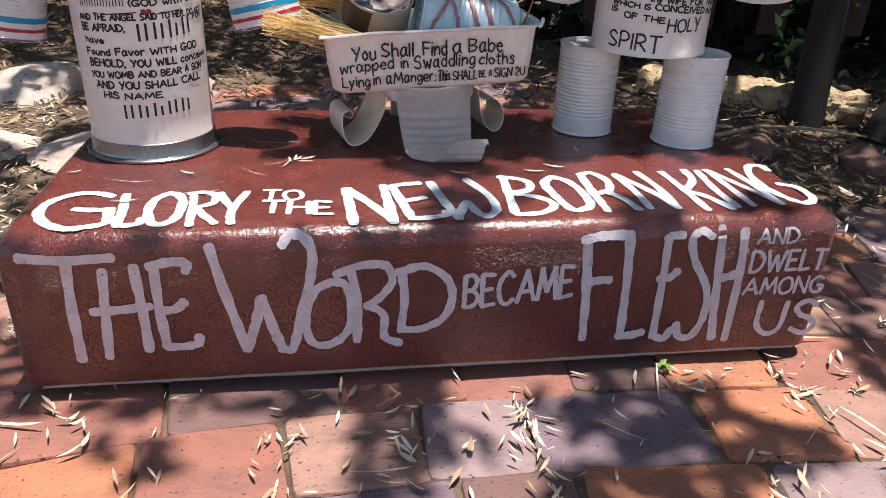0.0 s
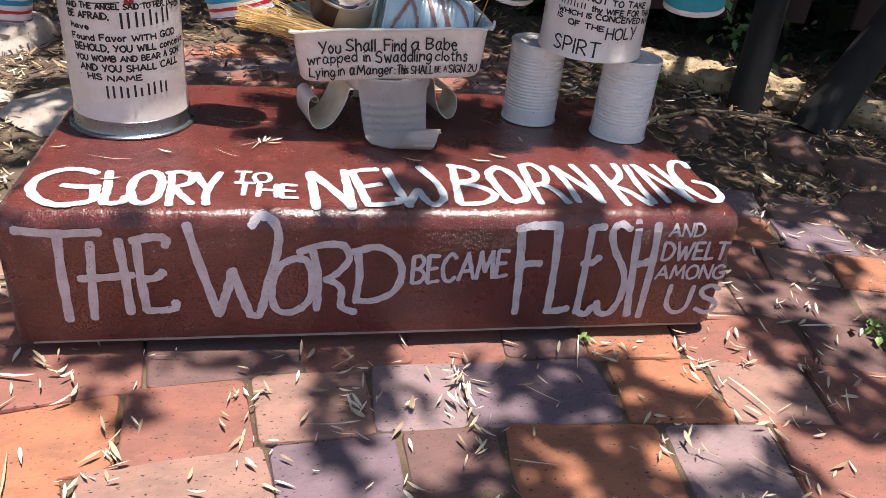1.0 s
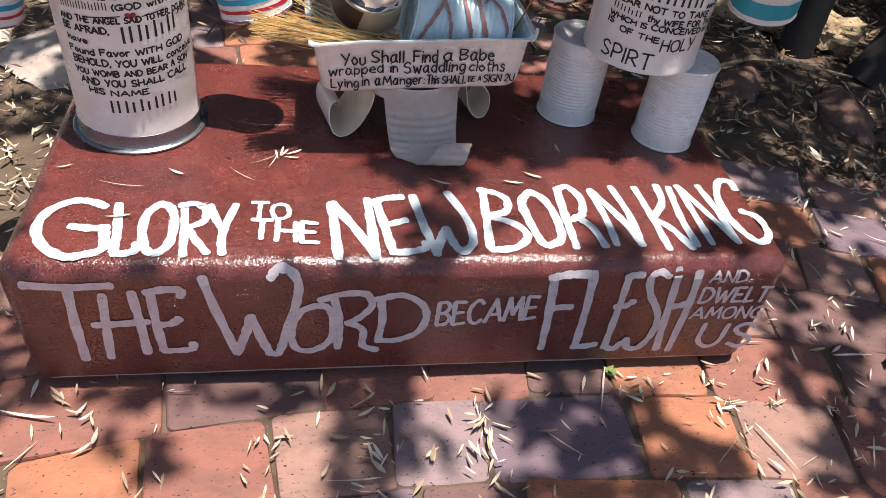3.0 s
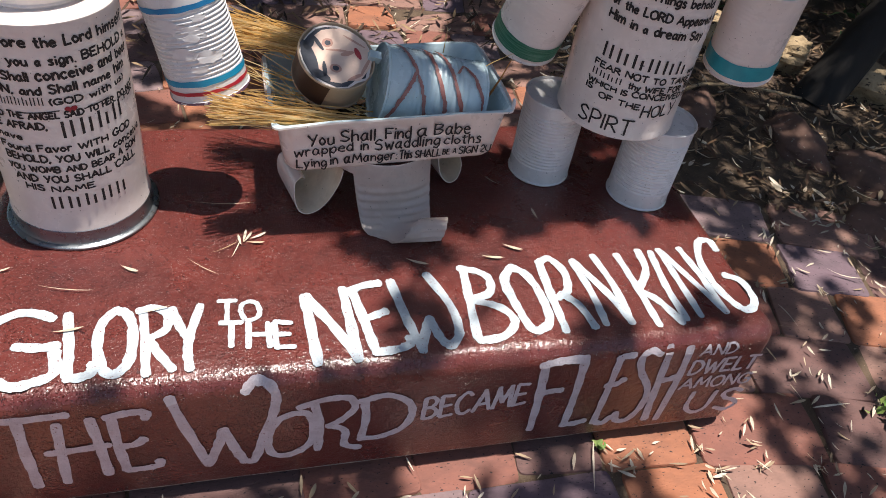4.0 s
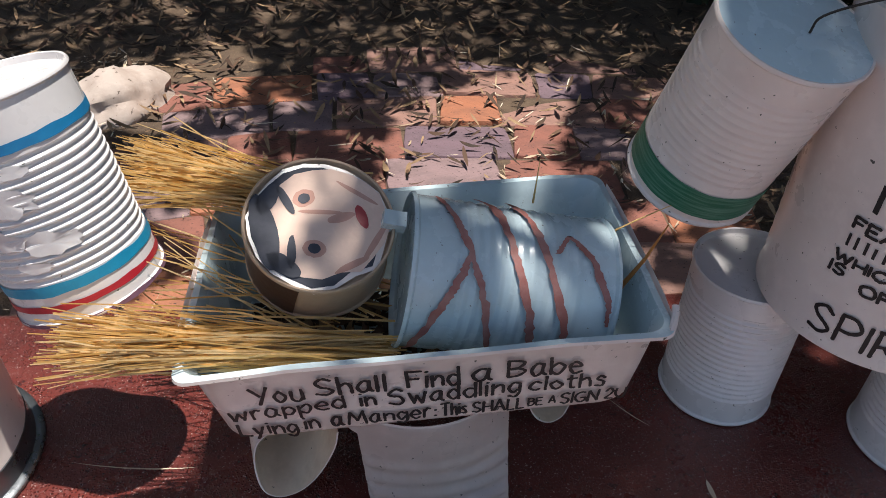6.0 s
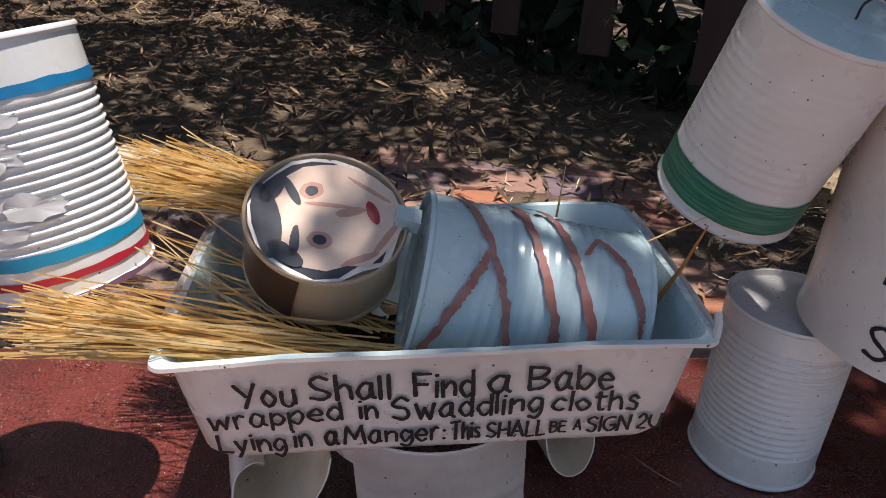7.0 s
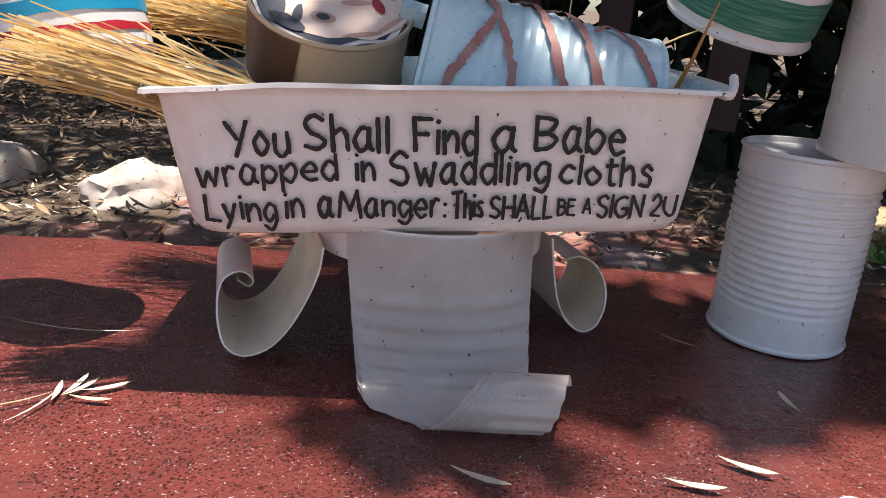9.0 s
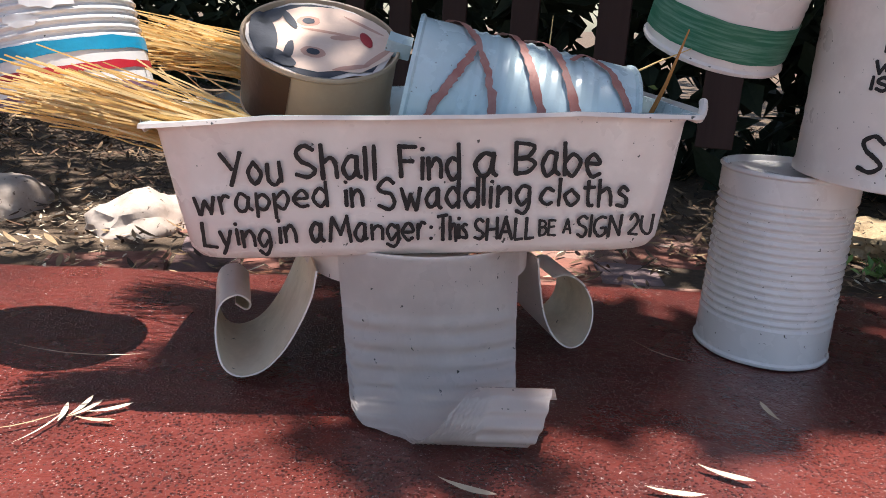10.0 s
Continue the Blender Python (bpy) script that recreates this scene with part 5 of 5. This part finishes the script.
def joint_litter():
    """Dry blades drifted into the joints between the pavers."""
    rnd = random.Random(62)
    verts, faces = [], []
    half = {"w": 0.111, "h": 0.0655, "m": 0.079}
    for _, x, y, _, kind, _ in SPOTS:
        if not (-1.2 < x < 1.5 and -0.6 < y < 1.5) or (XL < x < XR and 0.02 < y < YB):
            continue
        drift = 0.30 + 1.2 * noise.noise((x * 3, y * 3, 21.0)) + (0.75 if x > 0.25 else 0.10)
        for k in range(int(max(0.0, 9 * drift) + rnd.random() * 3)):
            end = rnd.random() < 0.62
            px, py = (x + half[kind] + rnd.gauss(0, 0.005), y + rnd.uniform(-0.07, 0.07)) if end else (x + rnd.uniform(-1, 1) * half[kind], y - 0.0715 + rnd.gauss(0, 0.004))
            if XL - 0.012 < px < XR + 0.012 and -0.006 < py < YB + 0.01:
                continue
            length = rnd.uniform(0.009, 0.030)
            leaf_faces(verts, faces, (px, py, 0.001 + rnd.random() * 0.006), rnd.gauss(1.55 if end else 0.05, 0.55), length, length * rnd.uniform(0.10, 0.22), rnd.uniform(-0.2, 0.4), rnd.uniform(0, 0.3), rnd.uniform(-0.6, 0.6))
    return tagged(raw("leaf_litter", verts, faces, dry_leaf), "pale dry blades drifted into the paving joints", "leaves", kind="stuff")


def tufts():
    """Drifts of dry blades caught in the wide joints."""
    rnd = random.Random(61)
    verts, faces = [], []
    for x, y, n, s in ((0.045, -0.12, 46, 0.028), (-0.10, -0.14, 30, 0.030), (-0.245, -0.13, 20, 0.022), (0.30, -0.06, 18, 0.03), (0.43, -0.10, 22, 0.03), (-0.50, -0.03, 26, 0.03), (0.05, -0.21, 24, 0.03), (0.52, 0.0, 26, 0.04), (0.60, 0.18, 26, 0.05), (0.62, -0.12, 26, 0.04), (0.33, -0.24, 24, 0.03), (-0.40, -0.20, 16, 0.03), (0.58, 0.35, 40, 0.05), (0.70, 0.05, 24, 0.05)):
        for k in range(int(n * 0.42)):
            length = rnd.uniform(0.011, 0.028)
            leaf_faces(verts, faces, (x + rnd.gauss(0, s * 0.6), y + rnd.gauss(0, s), 0.003 + rnd.random() * 0.008), rnd.gauss(1.6, 0.9), length, length * rnd.uniform(0.12, 0.22), rnd.uniform(-0.2, 0.8), rnd.uniform(0, 0.35), rnd.uniform(-0.6, 0.6))
    return tagged(raw("leaf_litter", verts, faces, dry_leaf), "drifts of pale dry blades caught in paving joints", "leaves", kind="stuff")


tufts()
joint_litter()
scatter("leaf_litter", "pale dry leaf blades strewn over the brick paving", 1200, (-1.3, 1.9, -0.75, 1.0), dry_leaf, 11, (0.009, 0.033), clumped)
scatter("leaf_litter", "pale tan leaf litter on sandy soil beside the block", 2600, (-1.6, -0.57, 0.1, 1.7), dry_leaf, 14, (0.010, 0.030), lambda x, y, q: True, 0.003, 0.4)
scatter("leaf_litter", "brown and tan leaf litter, tints darkened for the shade it lies in", 16000, (-2.2, 2.2, 0.95, 3.6), shaded_mulch, 12, (0.02, 0.055), lambda x, y, q: q < 0.12 + (y - 0.9) * 0.75, 0.004, 0.5)
scatter("leaf_litter", "leaf litter over the planting bed, tints darkened for the shade there", 2600, (0.54, 1.75, 0.35, 1.5), shaded_mulch, 15, (0.015, 0.045), lambda x, y, q: y > 0.62 - 0.42 * (x - 0.60), 0.003, 0.4)
scatter("leaf_litter", "pale dry needles fallen on the planting bed", 300, (0.54, 1.6, 0.35, 1.3), dry_leaf, 16, (0.015, 0.05), lambda x, y, q: y > 0.60 - 0.42 * (x - 0.60) and clumped(x, y, q), 0.006, 0.2)
scatter("twigs", "thin dry twigs and pine needles on the paving", 320, (-1.3, 1.9, -0.7, 1.8), dry_leaf, 13, (0.03, 0.09), lambda x, y, q: True, 0.004, 0.05)


def block_leaf(points, label):
    """A few blades that lie together on the block: (x, y, yaw degrees, length, width)."""
    verts, faces = [], []
    for x, y, yaw, length, width in points:
        leaf_faces(verts, faces, (x, y, BLOCK_H + 0.0035), radians(yaw), length * 0.74, width * 0.62, 0.2)
    return tagged(raw("dry_leaf", verts, faces, dry_leaf), label, "leaf", "leaves on block")


block_leaf([(-0.222, 0.245, 60, 0.034, 0.006), (-0.208, 0.247, 28, 0.036, 0.007), (-0.233, 0.240, 100, 0.030, 0.006), (-0.212, 0.234, -6, 0.034, 0.006), (-0.226, 0.248, 80, 0.034, 0.006), (-0.238, 0.222, 70, 0.05, 0.0024), (-0.252, 0.226, 30, 0.06, 0.0022)], "fan of pale dry seed blades on the block")
for x, y, yaw, length, width in ((0.208, 0.268, 95, 0.034, 0.007), (0.004, 0.177, -25, 0.045, 0.008), (0.150, 0.196, -28, 0.042, 0.009), (0.115, 0.178, -12, 0.042, 0.008), (-0.370, 0.195, -30, 0.034, 0.008),
                                 (-0.430, 0.098, 8, 0.045, 0.006), (-0.520, 0.205, 20, 0.030, 0.005), (-0.440, 0.165, -12, 0.090, 0.0022), (-0.260, 0.320, -6, 0.14, 0.0022), (0.160, 0.356, -50, 0.07, 0.0016), (-0.28, 0.19, -40, 0.07, 0.0018), (-0.34, 0.12, 12, 0.06, 0.003)):
    block_leaf([(x, y, yaw, length, width)], "single pale dry blade on the maroon block" if width > 0.004 else "thin dry pine needle on the maroon block")


# ---- rocks, logs, fence, trees ----
def rock(at, size, seed, label="pale rough rock in the leaf litter", mat=None):
    bm = bmesh.new()
    bmesh.ops.create_icosphere(bm, subdivisions=4, radius=1)
    for v in bm.verts:
        p = v.co.copy()
        q = 1 + 0.28 * noise.noise(p * 1.3 + Vector((seed, 0, 0))) + 0.10 * noise.noise(p * 4 + Vector((0, seed, 0))) + 0.035 * noise.noise(p * 11)
        v.co = Vector((p.x * size[0] * q, p.y * size[1] * q, max(-0.25, p.z) * size[2] * q))
    return tagged(part("rock", bm, mat or rock_mat, None, "", pose(at[0], at[1], at[2], 0, 0, seed * 40)), label, "rock", "border rocks")


for x, y, sx, sy, sz, seed in ((-0.63, 1.44, 0.125, 0.09, 0.075, 1.0), (-1.02, 1.52, 0.16, 0.12, 0.09, 2.0), (-1.33, 1.20, 0.14, 0.15, 0.10, 3.0), (-0.72, 0.93, 0.13, 0.13, 0.035, 4.0), (-1.05, 0.98, 0.16, 0.12, 0.05, 4.6), (-1.55, 1.65, 0.22, 0.16, 0.12, 5.0), (1.62, 0.62, 0.09, 0.07, 0.04, 7.0)):
    rock((x, y, max(0, ground_height(x, y)) - 0.004), (sx, sy, sz), seed)
for x, y, sx, sy, sz, seed in ((1.13, 0.76, 0.12, 0.07, 0.045, 11.0), (1.26, 0.59, 0.13, 0.08, 0.050, 12.0), (1.14, 0.44, 0.09, 0.07, 0.040, 13.0), (1.40, 0.44, 0.11, 0.09, 0.050, 14.0), (0.92, 0.92, 0.13, 0.06, 0.030, 15.0)):
    rock((x, y, -0.004), (sx, sy, sz), seed, "low red-brown stone edging the shaded bed", brown_stone)


def log(a, b, radius, seed):
    a, b = Vector(a), Vector(b)
    bm = bmesh.new()
    n, sides = 60, 30
    rows = []
    d = (b - a).normalized()
    side = d.cross(Vector((0, 0, 1))).normalized()
    for k in range(n + 1):
        p = a + (b - a) * k / n
        row = []
        for j in range(sides):
            t = 2 * math.pi * j / sides
            q = radius * (1 + 0.34 * noise.noise((math.cos(t) * 1.6 + seed, math.sin(t) * 1.6, k * 0.30)) + 0.20 * noise.noise((math.cos(t) * 5, math.sin(t) * 5, k * 0.35 + seed)) + 0.08 * noise.noise((math.cos(t) * 14, math.sin(t) * 14, k * 1.1 + seed)))
            row.append(bm.verts.new(p + side * q * 1.25 * math.cos(t) + Vector((0, 0, 1)) * q * (0.72 if math.sin(t) > 0 else 1.0) * math.sin(t)))
        rows.append(row)
    for r0, r1 in zip(rows, rows[1:]):
        for j in range(sides):
            bm.faces.new((r0[j], r0[(j + 1) % sides], r1[(j + 1) % sides], r1[j]))
    bm.faces.new(rows[0][::-1])
    bm.faces.new(rows[-1])
    return tagged(part("log", bm, log_mat), "weathered tan log edging the planting bed", "log", "edging logs")


log((0.86, 1.54, 0.035), (1.37, 1.11, 0.045), 0.060, 1.0)
log((1.42, 1.05, 0.04), (2.4, 0.36, 0.04), 0.060, 2.0)
tagged(part("twig", tube([(0.66, 0.80, 0.02), (0.78, 0.90, 0.035), (0.95, 0.97, 0.04), (1.10, 0.98, 0.03), (1.25, 0.93, 0.02)], 0.007, 7, None, 0.5), log_mat), "bare crooked twig lying on the paving", "twig")


def fence_line(x):
    """Where the fence stands: it runs in from the back and bends behind the trunks."""
    return 2.75 - 1.477 * (x - 0.10) if x < 0.80 else 1.72 - 0.28 * (x - 0.80)


def build_fence():
    fence = thing("fence", "dark red-brown picket fence behind the planting bed", "fence", kind="structure")
    bm = bmesh.new()
    bmesh.ops.create_cube(bm, size=1, matrix=Matrix.Diagonal((0.095, 0.018, 1.55, 1)))
    bmesh.ops.bevel(bm, geom=bm.edges[:], offset=0.003, segments=1, affect="EDGES")
    board = mesh_of("board", bm, fence_mat, False)
    rnd = random.Random(8)
    spots = [(-0.78 + 0.22 * k, -56) for k in range(8)] + [(1.06 + 0.24 * k, -16) for k in range(9)]
    for x, turn in spots:
        ob = new("board", board)
        ob.parent = fence
        ob.matrix_basis = pose(x + rnd.uniform(-0.006, 0.006), fence_line(x), 0.945 + rnd.uniform(-0.015, 0.015), rnd.uniform(-0.6, 0.6), rnd.uniform(-0.6, 0.6), turn * 0.35)
    for x0, x1 in ((-1.0, 0.80), (0.82, 3.1)):
        for z in (0.62, 1.45):
            a, b = Vector((x0, fence_line(x0) + 0.04, z)), Vector((x1, fence_line(x1) + 0.04, z))
            bm = bmesh.new()
            bmesh.ops.create_cube(bm, size=1, matrix=Matrix.Diagonal(((b - a).length, 0.035, 0.07, 1)))
            part("rail", bm, fence_mat, fence, "", pose(*((a + b) / 2), 0, 0, math.degrees(math.atan2(b.y - a.y, b.x - a.x))), smooth=False)
    return fence


build_fence()


def leaf_cloud(name, label, count, where, mat, size, seed, parent=None):
    """Many small pointed leaves; where(rnd) gives a place."""
    rnd = random.Random(seed)
    verts, faces = [], []
    for k in range(count):
        p = where(rnd)
        if p is None:
            continue
        p = Vector(p)
        q = Euler((rnd.uniform(-1.1, 1.1), rnd.uniform(-1.1, 1.1), rnd.uniform(0, 6.3))).to_matrix()
        s = rnd.uniform(*size)
        i = len(verts)
        for x, y, z in ((-0.5, 0, 0), (-0.1, -0.24, 0.04), (0.5, 0, -0.05), (-0.1, 0.24, 0.04)):
            verts.append(tuple(p + q @ Vector((x * s, y * s, z * s))))
        faces += [(i, i + 1, i + 2), (i, i + 2, i + 3)]
    ob = raw(name, verts, faces, mat, parent, "" if not parent else label, smooth=False)
    return ob if parent else tagged(ob, label, "foliage", kind="stuff")


def hedge(rnd):
    x = rnd.uniform(0.5, 3.0)
    front = 1.85 - 0.55 * max(0.0, min(1.0, (x - 0.7) / 0.7)) - 0.25 * max(0.0, x - 1.4)
    y = front + abs(rnd.gauss(0, 0.25))
    if y > fence_line(x) - 0.05:
        return None
    z = rnd.uniform(0.02, 1.2)
    if noise.noise((x * 3.2, y * 3.2, z * 3.2)) < 0.02:
        return None
    return (x, y, z)


leaf_cloud("shrub_foliage", "dark green shrub leaves behind the edging logs", 9000, hedge, leaf_green, (0.025, 0.06), 21)


# leaf backdrop added behind the fence to close its bright gaps
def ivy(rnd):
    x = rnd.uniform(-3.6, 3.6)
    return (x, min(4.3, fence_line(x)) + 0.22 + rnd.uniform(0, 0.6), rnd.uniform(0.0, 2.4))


leaf_cloud("shrub_foliage", "leaves behind the fence boards, coloured near black for the shade there", 22000, ivy, shade_dark_green, (0.09, 0.20), 22)
for x, y, s in ((0.272, -0.016, 0.008), (0.80, -0.03, 0.028), (0.90, 0.0, 0.024), (0.93, 1.24, 0.05), (1.02, -0.18, 0.03)):
    leaf_cloud("weed", "small green weed in the paving joint", int(8 + 520 * s), lambda rnd, x=x, y=y, s=s: (x + rnd.gauss(0, s * 0.5), y + rnd.gauss(0, s * 0.5), 0.008 + abs(rnd.gauss(0, s * 0.4))), fresh_green, (0.008 + 0.25 * s, 0.014 + 0.6 * s), int(x * 100))


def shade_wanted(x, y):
    """Whether unseen crown leaves should shade this spot of ground; regions set by hand."""
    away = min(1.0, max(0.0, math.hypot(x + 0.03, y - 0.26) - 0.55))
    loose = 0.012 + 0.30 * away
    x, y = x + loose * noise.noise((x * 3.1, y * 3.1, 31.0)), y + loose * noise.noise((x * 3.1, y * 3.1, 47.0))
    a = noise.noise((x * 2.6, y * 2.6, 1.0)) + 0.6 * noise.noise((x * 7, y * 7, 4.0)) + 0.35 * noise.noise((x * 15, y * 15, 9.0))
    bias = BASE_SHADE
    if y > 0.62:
        # leaves thinned over the rocks to let sun in, packed towards the fence
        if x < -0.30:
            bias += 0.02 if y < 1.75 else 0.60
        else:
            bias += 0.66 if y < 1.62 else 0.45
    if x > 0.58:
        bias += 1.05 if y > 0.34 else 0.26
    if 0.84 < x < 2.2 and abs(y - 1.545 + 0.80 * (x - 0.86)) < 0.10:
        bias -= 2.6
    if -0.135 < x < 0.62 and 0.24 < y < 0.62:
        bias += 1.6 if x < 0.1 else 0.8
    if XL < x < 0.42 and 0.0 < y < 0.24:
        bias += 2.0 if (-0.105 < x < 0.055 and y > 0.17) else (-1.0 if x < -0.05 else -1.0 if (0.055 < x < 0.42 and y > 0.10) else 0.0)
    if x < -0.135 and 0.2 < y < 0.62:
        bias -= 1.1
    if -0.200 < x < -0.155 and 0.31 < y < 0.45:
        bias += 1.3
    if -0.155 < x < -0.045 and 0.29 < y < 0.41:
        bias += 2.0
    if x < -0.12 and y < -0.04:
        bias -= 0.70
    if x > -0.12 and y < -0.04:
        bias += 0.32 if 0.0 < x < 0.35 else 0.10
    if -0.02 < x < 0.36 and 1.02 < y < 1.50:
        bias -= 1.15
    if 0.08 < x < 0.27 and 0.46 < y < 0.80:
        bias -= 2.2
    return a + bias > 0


def shading_canopy(rnd):
    # pick a spot to be shaded, then hang a leaf on its sun ray
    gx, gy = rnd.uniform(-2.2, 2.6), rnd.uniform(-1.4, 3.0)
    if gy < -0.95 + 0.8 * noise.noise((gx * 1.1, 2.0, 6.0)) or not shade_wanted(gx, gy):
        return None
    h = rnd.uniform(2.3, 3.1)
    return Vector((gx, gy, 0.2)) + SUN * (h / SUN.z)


def unseen_canopy(rnd):
    """An unseen wider roof of leaves round the clearing, added to dim the sky's light."""
    x, y = rnd.uniform(-7.5, 8), rnd.uniform(-7, 8)
    if y < -0.6 or (-2.0 < x < 2.4 and y < 2.9):
        return None
    return (x, y, rnd.uniform(2.4, 3.6))


def build_tree(name, label, path, radius, crown_count, seed):
    tree = thing(name, label, "tree")
    part("trunk", tube(path, radius, 14, None, 0.55), bark, tree)
    top = Vector(path[-1])
    rnd = random.Random(seed)
    for k in range(4):
        a = top + Vector((0, 0, -0.35 + 0.08 * k))
        b = a + Vector((rnd.uniform(-0.7, 0.9), rnd.uniform(-0.3, 1.2), rnd.uniform(0.3, 0.7)))
        part("limb", tube([a, (a * 0.6 + b * 0.4) + Vector((0, 0, 0.14)), b], 0.028, 7, None, 0.25), bark, tree)
    if crown_count:
        # crown leaves out of view, arranged for the shade they throw
        leaf_cloud("crown", "green crown leaves above view, placed to cast the dapples", crown_count, shading_canopy, leaf_green, (0.05, 0.10), seed, tree)
        # large leaves beyond view that hold back skylight
        leaf_cloud("outer_crown", "wide leafy crown out of view, added to dim the sky", 12000, unseen_canopy, leaf_green, (0.16, 0.30), seed + 50, tree)
    return tree


build_tree("tree", "slim dark tree trunk rising from the edging logs", [(1.19, 1.12, -0.03), (1.20, 1.15, 0.3), (1.24, 1.22, 0.8), (1.22, 1.26, 1.5), (1.2, 1.2, 2.6)], 0.052, 26000, 31)
build_tree("tree", "dark leaning tree trunk beside the edging log", [(1.33, 0.97, -0.03), (1.45, 1.02, 0.16), (1.68, 1.10, 0.5), (1.95, 1.2, 1.1), (2.1, 1.2, 2.7)], 0.066, 26000, 32)


# ---- brick paving ----
def brick_mesh(length, depth, seed):
    """A worn paver: uneven rounded outline with a soft upper edge."""
    rnd = random.Random(seed + 300)
    bm = bmesh.new()
    cr, outline = 0.010, []
    skew = [(rnd.uniform(-0.006, 0.003), rnd.uniform(-0.003, 0.002)) for k in range(4)]
    for k, (sx, sy, a0) in enumerate(((1, 1, 0), (-1, 1, 90), (-1, -1, 180), (1, -1, 270))):
        cx, cy = sx * (length / 2 + skew[k][0] - cr), sy * (depth / 2 + skew[k][1] - cr)
        for step in (0, 45, 90):
            a = radians(a0 + step)
            outline.append(Vector((cx + cr * math.cos(a), cy + cr * math.sin(a), 0)))
        # a chipped or bulging middle of the side
        nx, ny = (0, sy) if k % 2 == 0 else (sx, 0)
        outline.append(Vector((nx * (length / 2 + rnd.uniform(-0.004, 0.001)) + abs(ny) * rnd.uniform(-0.03, 0.03), ny * (depth / 2 + rnd.uniform(-0.002, 0.001)) + abs(nx) * rnd.uniform(-0.02, 0.02), 0)))
    rings = []
    for inset, z in ((0.0, -0.030), (0.0, -0.0045), (0.0016, -0.0012), (0.0052, 0.0)):
        rings.append([bm.verts.new((p.x * (1 - 2 * inset / length), p.y * (1 - 2 * inset / depth), z + (rnd.uniform(-0.0008, 0.0004) if z > -0.02 else 0))) for p in outline])
    for a, b in zip(rings, rings[1:]):
        for k in range(len(a)):
            k2 = (k + 1) % len(a)
            bm.faces.new((a[k], a[k2], b[k2], b[k]))
    mid = bm.verts.new((rnd.uniform(-0.02, 0.02), rnd.uniform(-0.02, 0.02), rnd.uniform(-0.001, 0.0012)))
    for k in range(len(outline)):
        bm.faces.new((rings[-1][k], rings[-1][(k + 1) % len(outline)], mid))
    return bm


def build_paving():
    paving = thing("brick_paving", "worn red and purple brick pavers with sandy joints", "paving", kind="structure")
    rnd = random.Random(18)
    shapes = {kind: [mesh_of("brick", brick_mesh(length, 0.1375, seed + k), BRICKS["r"]) for k in range(5)] for kind, length, seed in (("w", 0.222, 0), ("h", 0.131, 10), ("m", 0.158, 20))}
    for n, (_, x, y, turn, kind, tone) in enumerate(SPOTS):
        me = rnd.choice(shapes[kind])
        m = pose(x, y + rnd.gauss(0, 0.002), rnd.uniform(-0.005, 0.002), rnd.gauss(0, 1.2), rnd.gauss(0, 1.0), turn + rnd.gauss(0, 1.5) + rnd.choice((0, 180)))
        if n < 300:
            ob = new("brick", me)
            ob.parent = paving
            ob.matrix_basis = m
            ob.material_slots[0].link = "OBJECT"
            ob.material_slots[0].material = BRICKS[tone]
        else:
            far.append((me, m))
    verts, faces = [], []
    for me, m in far:
        i = len(verts)
        verts += [tuple(m @ v.co) for v in me.vertices]
        faces += [tuple(i + j for j in p.vertices) for p in me.polygons]
    if verts:
        tagged(raw("bricks", verts, faces, brick_far, paving, smooth=False), kind="stuff")


far = []
build_paving()
